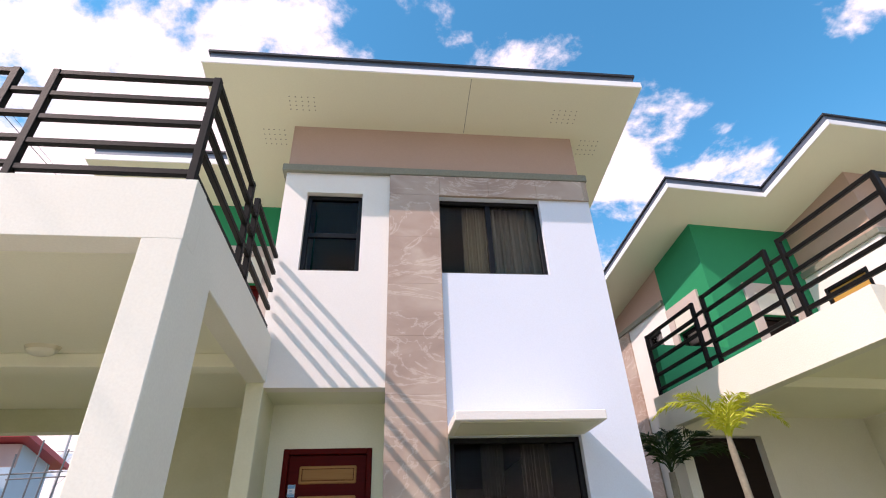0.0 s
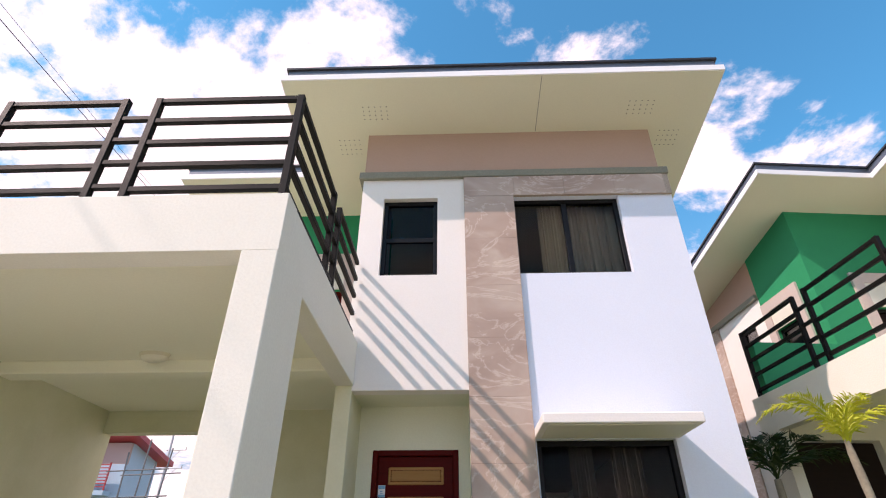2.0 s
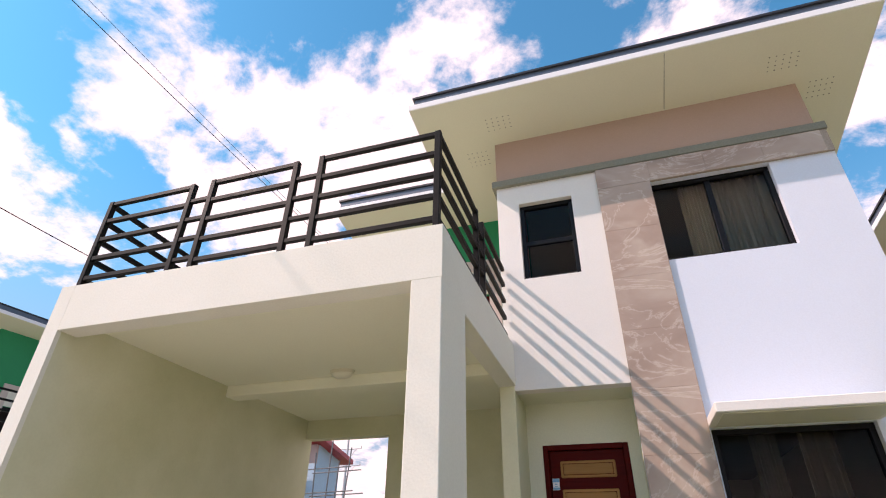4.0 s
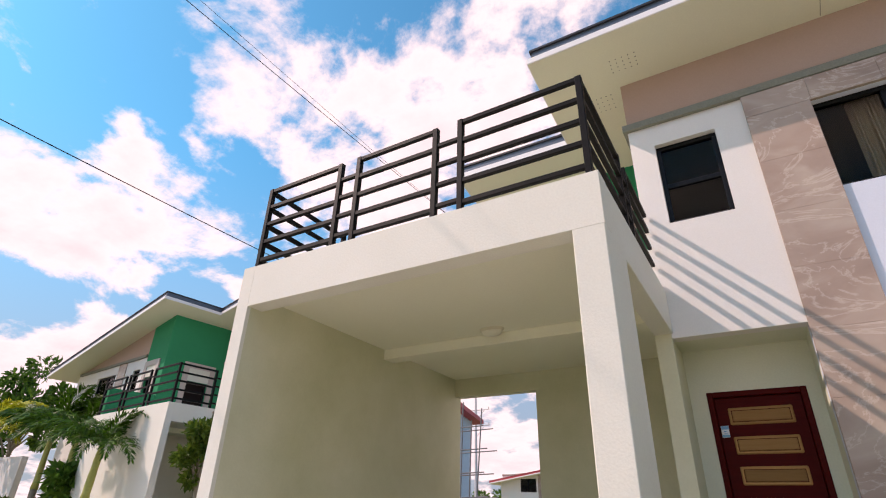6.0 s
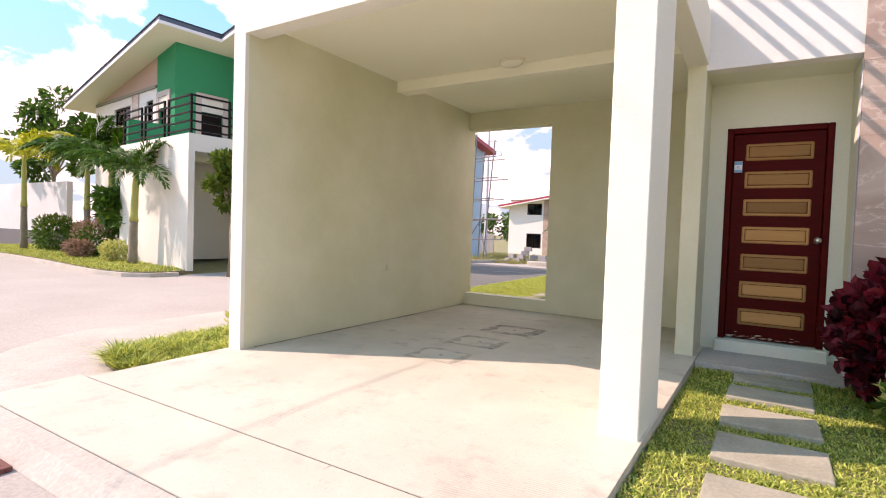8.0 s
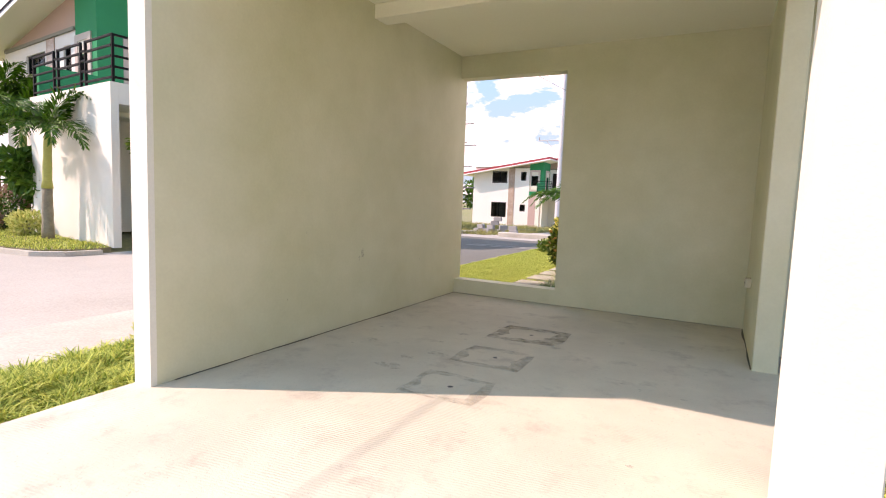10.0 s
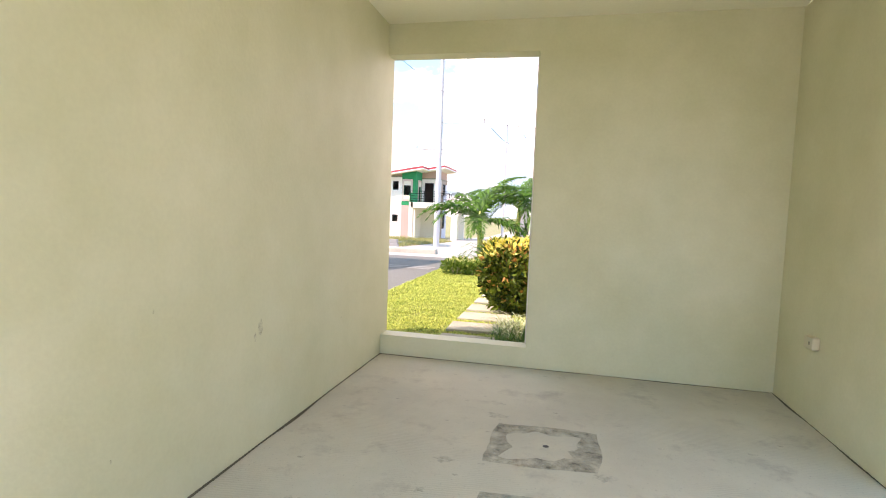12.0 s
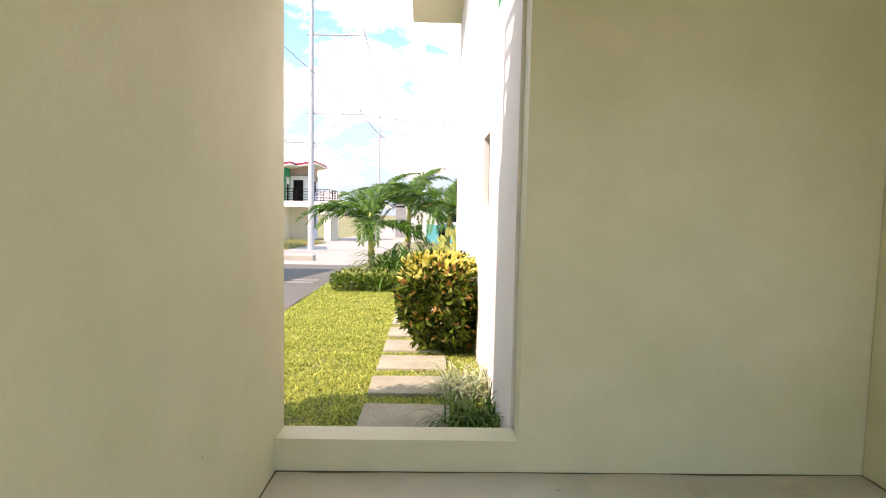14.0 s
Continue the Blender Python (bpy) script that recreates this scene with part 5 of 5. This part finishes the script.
tuft("strap_leaf_plant", "large dark green strap-leaved plant behind the low hedge", (-5.2, 14.35, -0.1), 280, 1.45, 0.065, LEAFGREEN, 16, spread=0.3)
palm("small palm with arching dark green leaves", (-5.9, 15.9, -0.2), 1.2, 17, 1.75, PALMGREEN, LIMESTALK, 23, (-0.05, 0), 0.5, 0.07, 60, 1.5, rise=(0.1, 1.5), group="palms along the side street")
palm("small palm with arching dark green leaves", (-5.25, 19.2, -0.3), 1.65, 17, 2.0, PALMGREEN, LIMESTALK, 24, (0.05, 0), 0.5, 0.08, 60, 1.5, rise=(0.1, 1.5), group="palms along the side street")
palm("small palm with arching dark green leaves", (-4.2, 16.9, -0.2), 1.4, 17, 1.9, PALMGREEN, LIMESTALK, 25, (0.08, 0), 0.5, 0.07, 60, 1.5, rise=(0.1, 1.5), group="palms along the side street")
shrub("yellow_shrub", "pale yellow-leaved shrub near the house corner", "shrub", (-4.1, 13.6, -0.1), (0.4, 0.4, 0.55), 260, 0.2, 0.1, PALEYELLOW, 17)
# added out of view: its shadow darkens the first rear stone and grass
shrub("unseen_shade_shrub", "unseen leafy shrub added outside the carport wall to shade the lawn", "shrub", (-6.1, 6.95, -0.1), (0.42, 0.46, 1.0), 2600, 0.12, 0.06, LEAFGREEN, 18)
# opposite lawn
LAWN_OPP = [(-13.1, 7.05), (-12.95, 6.55), (-13.35, 5.92), (-14.2, 5.77), (-16, 5.92), (-18, 6.17), (-21, 6.37), (-27, 6.45), (-27, 9.1), (-17.9, 9.1), (-17.5, 7.66), (-13.5, 7.16)]
lawn("lawn_opposite", LAWN_OPP, -0.03, "lawn soil strip of the opposite house")
opp_in = in_poly(LAWN_OPP)
grass_on(opp_in, -27, -12.9, 5.7, 9.1, -0.03, 45000, 0.09, 4)
palm("palm with yellow-green trunk and drooping leaves on the opposite lawn", (-15.3, 7.0, 0.0), 2.15, 15, 1.75, PALMGREEN, LIMESTALK, 26, (0.12, 0), 0.56, 0.09, 64, 1.9, rise=(0.5, 1.45))
palm("tall palm with feathered leaves behind the shrubs", (-18.9, 8.2, 0.0), 2.5, 18, 2.0, PALMGREEN, LIMESTALK, 27, (0, 0), 0.75, 0.1, 56, 1.5, rise=(0.6, 1.5))
palm("slender yellowing palm near the boundary wall", (-23.6, 7.6, 0.0), 2.9, 10, 1.9, PALMLIME, LIMESTALK, 28, (0, 0), 0.75, 0.09, 56, 1.5, rise=(0.6, 1.5))
palm("palm with long drooping leaves near the boundary wall", (-20.9, 8.4, 0.0), 2.8, 18, 2.1, PALMGREEN, LIMESTALK, 29, (0, 0), 0.75, 0.09, 56, 1.5, rise=(0.6, 1.5))
broad_tree("small tree with large dark lobed leaves", (-17.6, 8.3, 0.0), 2.3, 0.85, 1500, 41, 0.32)
broad_tree("tall leafy tree behind the palms", (-26.5, 9.6, 0.0), 6.6, 1.5, 2600, 42, 0.26)
shrub("clipped_shrub", "rounded clipped green shrub on the opposite lawn", "shrub", (-22.2, 8.0, 0.0), (0.85, 0.6, 0.58), 2400, 0.11, 0.05, [LEAFGREEN, HEDGE], 51, top_mat_from=0.5, boxy=0.5)
shrub("clipped_shrub", "rounded clipped shrub with reddish-green leaves", "shrub", (-19.0, 7.75, 0.0), (0.68, 0.5, 0.54), 1900, 0.10, 0.045, [LEAFGREEN, PINKLEAF], 52, top_mat_from=0.55, boxy=0.5)
shrub("pink_shrub", "low pink-brown leafy shrub", "shrub", (-18.6, 7.15, 0.0), (0.6, 0.3, 0.24), 800, 0.11, 0.05, PINKLEAF, 53)
shrub("pale_shrub", "low pale green leafy shrub", "shrub", (-16.6, 7.2, 0.0), (0.42, 0.35, 0.26), 700, 0.11, 0.05, PALEYELLOW, 54)
broad_tree("slender leafy tree beside the opposite driveway", (-12.0, 7.5, -0.1), 3.4, 0.55, 2600, 55, 0.16, HEDGE)


# ---- neighbouring houses ----
def neighbour(label, m, **kw):
    h = empty("house", label, "house")
    build_house(h, **kw)
    h.matrix_basis = m
    return h


def neighbour_rail(m, label, material=STEEL, left=True):
    r = empty("balcony_railing", label, "railing")
    railing_run(r, "x", 2.88, [(-5.46, -4.50), (-4.27, -3.41), (-3.16, -2.12)], material)
    railing_run(r, "y", -2.12, [(2.88, 4.02), (4.26, 5.28)], material, (False, False))
    railing_run(r, "y", -5.475, [(2.88, 4.05), (4.28, 5.45), (5.68, 6.85)], material, (False, True))
    r.matrix_basis = m
    return r


M_RIGHT = pose(9.13, 1.13, 0, 0, 0, 5)
M_LEFT = pose(-9.78, 12.35, 0.05, 0, 0, 83)
M_FAR = pose(-9.44, 50.1, -1.14, 0, 0, 90)
neighbour("two-storey white and green house with open carport and dark roof", M_RIGHT, left_wall=False, up=0.45, gate=True)
neighbour_rail(M_RIGHT, "black steel tube railing with rust on a balcony")
neighbour("two-storey white and green corner house with a dark roof", M_LEFT, up=0.66)
neighbour_rail(M_LEFT, "black steel tube railing on a corner balcony")
far = neighbour("two-storey white and green house with a red roof edge", M_FAR, roof_dark=ROOFRED, roof_lip=ROOFRED, under=PINK, left_wall=False)
neighbour_rail(M_FAR, "dark steel tube railing of a far balcony")


def plain_house(label, x0, x1, y0, y1, z0, h, body, base, roof, holes, over=0.8, base_h=2.6, side=None):
    """A far house: body, coloured base, sloping roof, windows with frames set into the front."""
    t = empty("house", label, "house")
    hb = [(a, b, z0 + c, z0 + d) for a, b, c, d in holes]
    part("wall", wall_mesh("y", y0, y0 + 0.2, x0, x1, z0 + base_h, z0 + h, [q for q in hb if q[2] > z0 + base_h]), body, t)
    part("wall", wall_mesh("y", y0, y0 + 0.2, x0, x1, z0 - 0.3, z0 + base_h, [q for q in hb if q[3] <= z0 + base_h]), base, t)
    part("wall", boxes((x0, x0 + 0.2, y0 + 0.2, y1, z0 - 0.3, z0 + h), (x1 - 0.2, x1, y0 + 0.2, y1, z0 - 0.3, z0 + h), (x0 + 0.2, x1 - 0.2, y1 - 0.2, y1, z0 - 0.3, z0 + h)), side or body, t)
    bm = bmesh.new()
    v = [bm.verts.new((x, y, z0 + h + dz + k)) for k in (0, 0.25) for x, y, dz in ((x0 - over, y0 - over, 0.2), (x1 + over, y0 - over, 0.2), (x1 + over, y1 + over, -0.6), (x0 - over, y1 + over, -0.6))]
    for f in ((3, 2, 1, 0), (4, 5, 6, 7), (0, 1, 5, 4), (1, 2, 6, 5), (2, 3, 7, 6), (3, 0, 4, 7)):
        bm.faces.new([v[i] for i in f])
    part("roof", bm, roof, t)
    for a, b, c, d in hb:
        w = new("window")
        w.parent = t
        part("frame", wall_mesh(*("y", y0 + 0.05, y0 + 0.12, a, b, c, d, [(a + 0.06, b - 0.06, c + 0.06, d - 0.06)])), ALU, w)
        part("pane", boxes((a + 0.06, b - 0.06, y0 + 0.08, y0 + 0.09, c + 0.06, d - 0.06)), ALU, w)
    return t


plain_house("unfinished light blue and pink house with red roof edge", -27, -17.45, 27.2, 30, -0.5, 7.2, PINK, BLUEWALL, ROOFRED, [(-20.2, -19.0, 3.6, 5.0), (-24, -22, 3.6, 5.0), (-21, -19, 0.6, 2.2)], 0.6, 6.2, BLUEWALL)
plain_house("unfinished bare concrete two-storey house", -8.4, -2.2, 62, 70, -1.6, 3.4, BLOCK, BLOCK, BLOCK, [(-7.9, -6.9, 0.8, 2.0), (-5.6, -4.2, 0.2, 2.0), (-3.6, -2.7, 0.8, 2.0)], 0.1)
plain_house("white far house with teal lower wall and dark red roof", -4.87, 4, 46, 54, -1.0, 2.75, WHITE, TEAL, ROOFRED, [(-3.9, -3.2, 0.1, 1.1), (-2.9, -2.2, 1.6, 2.3), (0.6, 1.6, 1.6, 2.3)], 0.4, 1.38)
plain_house("low white far annex with one dark window", -6.5, -4.9, 46.4, 52, -1.0, 2.5, WHITE, WHITE, FASCIA, [(-5.75, -5.25, 0.55, 1.35)], 0.1, 1.5)

bm = bmesh.new()
rail_far = empty("balcony_railing", "red steel railing of the unfinished house", "railing")
for k in range(8):
    part("rail", boxes((-20.4, -17.9, 26.75 - 0.02, 26.79, 4.6 + k * 0.14, 4.64 + k * 0.14)), REDSTEEL, rail_far)
for x in (-20.4, -19.2, -17.95):
    part("post", boxes((x, x + 0.06, 26.74, 26.8, 4.4, 5.7)), REDSTEEL, rail_far)
part("slab", boxes((-20.6, -17.8, 26.6, 27.2, 4.25, 4.45)), BLUEWALL, rail_far)

scaffold = empty("scaffold", "light grey scaffold of thin tubes before the unfinished house", "scaffold")
for k, (x, y, lean) in enumerate(((-15.9, 26.0, 0.1), (-14.9, 26.0, 0.25), (-15.9, 24.8, -0.1), (-14.8, 24.9, 0.1))):
    bm = bmesh.new()
    cylinder_into(bm, (x - lean, y, -0.5), (x + lean, y, 6.6 - 0.4 * k), 0.04, 0.035, 8)
    part("pole", bm, SCAFFOLD, scaffold)
for k, z in enumerate((0.6, 1.7, 2.8, 3.9, 5.0)):
    for y in (24.85, 26.0):
        bm = bmesh.new()
        cylinder_into(bm, (-16.8, y, z), (-14.0 + 0.2 * (k % 2), y, z + 0.1), 0.03, 0.03, 8)
        part("ledger", bm, SCAFFOLD, scaffold)
for k, (a, b) in enumerate((((-15.9, 24.85, 0), (-14.8, 24.85, 1.7)), ((-14.2, 24.8, -0.5), (-14.9, 24.9, 1.5)))):
    bm = bmesh.new()
    cylinder_into(bm, a, b, 0.03, 0.03, 8)
    part("brace", bm, SCAFFOLD, scaffold)

# ---- street things ----
def utility_pole(label, x, y, z0, h, arms, r=0.16):
    t = empty("utility_pole", label, "utility pole")
    bm = bmesh.new()
    for k in range(3):
        cylinder_into(bm, (x, y, z0 + h * k / 3), (x, y, z0 + h * (k + 1) / 3), r * (1 - 0.17 * k), r * (1 - 0.17 * (k + 1) + 0.03), 14)
    part("pole", bm, POLEMAT, t, smooth=False)
    for z, length, side in arms:
        bm = bmesh.new()
        cylinder_into(bm, (x - side * 0.2, y, z), (x + side * length, y, z + 0.02), 0.04, 0.035, 8)
        part("arm", bm, POLEMAT, t)
        bm = bmesh.new()
        cylinder_into(bm, (x, y, z - length * 0.75), (x + side * length * 0.65, y, z), 0.022, 0.022, 6)
        part("brace", bm, POLEMAT, t)
        bm = bmesh.new()
        cylinder_into(bm, (x + side * length * 0.97, y, z), (x + side * length * 0.97, y, z + 0.22), 0.035, 0.02, 8)
        part("insulator", bm, BLOCK, t)
    return t


utility_pole("tall pale steel utility pole with cross arms", -10.4, 29.8, -0.7, 12.6, [(6.0, 2.4, 1), (9.7, 2.6, 1), (4.6, 1.3, -1)])
utility_pole("far pale utility pole with cross arm", -9.3, 52, -1.3, 11.5, [(8.0, 2.2, 1)], 0.14)
utility_pole("pale utility pole behind the scaffold", -21.5, 38.5, -0.8, 10.5, [(8.5, 1.2, 1), (7.3, 1.2, 1)], 0.15)


def cable(a, b, sag, r=0.012, label="thin black overhead cable"):
    a, b = Vector(a), Vector(b)
    pts = [a.lerp(b, t) - Vector((0, 0, sag * 4 * t * (1 - t))) for t in np.linspace(0, 1, 25)]
    ob = part("cable", tube([tuple(p) for p in pts], [r] * 25, 5), CABLE)
    return tagged(ob, label, "cable", "overhead cables")


cable((-9.0, -22, 6.45), (-8.05, 29.8, 6.2), 1.2, 0.0075)
cable((-9.6, -22, 10.2), (-7.9, 29.8, 9.9), 0.9, 0.008)
cable((-9.6, -22, 11.2), (-9.9, 29.8, 11.6), 0.9, 0.005)
cable((-8.05, 29.8, 6.2), (-7.2, 52, 8.2), 0.9, 0.014)
cable((-7.9, 29.8, 9.9), (-7.2, 52, 8.2), 0.9, 0.014)
cable((-8.05, 29.8, 6.0), (8, 26, 5.4), 0.5, 0.012)
for k in range(3):
    cable((-60, 18 + k * 0.7, 9.0 + k * 0.5), (-21.5, 38.5, 7.3 + 0.6 * k), 0.6, 0.012)

tagged(part("boundary_wall", boxes((-62, -24.3, 9.2, 9.4, 0.55, 2.5)), WALLWHITE), "long weathered white boundary wall", "wall", kind="structure")
tagged(part("boundary_plinth", boxes((-62, -24.3, 9.16, 9.44, -0.3, 0.55)), WALLGREY), "dark grey painted plinth of the boundary wall", "wall", kind="structure")
tagged(part("boundary_wall_rear", boxes((-30, -17.3, 14.6, 14.8, -0.3, 2.2)), WALLWHITE), "weathered white boundary wall", "wall", kind="structure")
tagged(part("block_fence", boxes((-48, -25.5, 48, 48.2, -1.6, 0.9)), BLOCK), "far bare block fence", "fence", kind="structure")

rng = random.Random(8)
pile_mesh = mesh_of("concrete_block", bevelled(boxes((-0.2, 0.2, -0.09, 0.09, -0.1, 0.1)), 0.006), BLOCK)
spots = [(0, 0, 0), (0.45, 0.1, 0), (-0.4, 0.12, 0), (0.2, 0.3, 0), (-0.2, 0.35, 0), (0.1, 0.1, 0.2), (0.5, 0.2, 0.2), (-0.3, 0.2, 0.2), (0.2, 0.2, 0.4), (0.9, 0.1, 0), (0.85, 0.15, 0.2), (0.3, 0.2, 0.6)]
for dx, dy, dz in spots:
    ob = new("concrete_block", pile_mesh)
    ob.matrix_basis = pose(-12.6 + dx * 1.5, 25.0 + dy * 1.5, lift(0, 25) + 0.13 + dz * 1.0, 0, 0, rng.uniform(-40, 40))
    tagged(ob, "loose grey concrete block in a pile", "concrete block", "pile of concrete blocks")
far_grass = lambda x, y: noise.noise((x * 0.35, y * 0.35, 2)) > -0.15
grass_on(far_grass, -24, -13.3, 16.5, 44, lambda x, y: lift(x, y), 26000, 0.32, 6, DRYGRASS, label="tall mixed green and dry weeds on the empty lot")
grass_on(lambda x, y: True, -13.1, -11.6, 22.5, 40, lambda x, y: lift(x, y), 5000, 0.3, 7, DRYGRASS, label="weeds along the far kerb")
tagged(part("kerb_block", bevelled(boxes((-10.9, -8.6, 22.2, 22.6, -0.6, -0.18)), 0.03), KERB), "broken pale concrete kerb block", "kerb", kind="structure")
for k, (x, y, h, c) in enumerate(((-30, 53, 5, 2.2), (-27, 56, 4.6, 2.4), (-36, 50, 6, 2.6), (-33, 55, 4.4, 2.0))):
    broad_tree("far rounded green tree behind the lot", (x, y, -1.2), h, c, 1100, 60 + k, 0.42)
shrub("small_shrub", "small pale leafy plant at the foot of the carport wall", "shrub", (-5.78, 3.15, -0.1), (0.16, 0.2, 0.2), 160, 0.09, 0.035, PALEYELLOW, 19)
rng = random.Random(4)
plank_mesh = mesh_of("plank", bevelled(boxes((-1.2, 1.2, -0.08, 0.08, -0.02, 0.02)), 0.004), TIMBER)
for k in range(7):
    ob = new("plank", plank_mesh)
    ob.matrix_basis = pose(-14.6 + rng.uniform(-0.4, 0.4), 21.6 + 0.24 * k, lift(0, 21.6 + 0.24 * k) + 0.03 + 0.045 * (k % 2), 0, 0, rng.uniform(-14, 14))
    tagged(ob, "weathered grey-brown timber plank lying in the weeds", "plank", "planks on the empty lot")
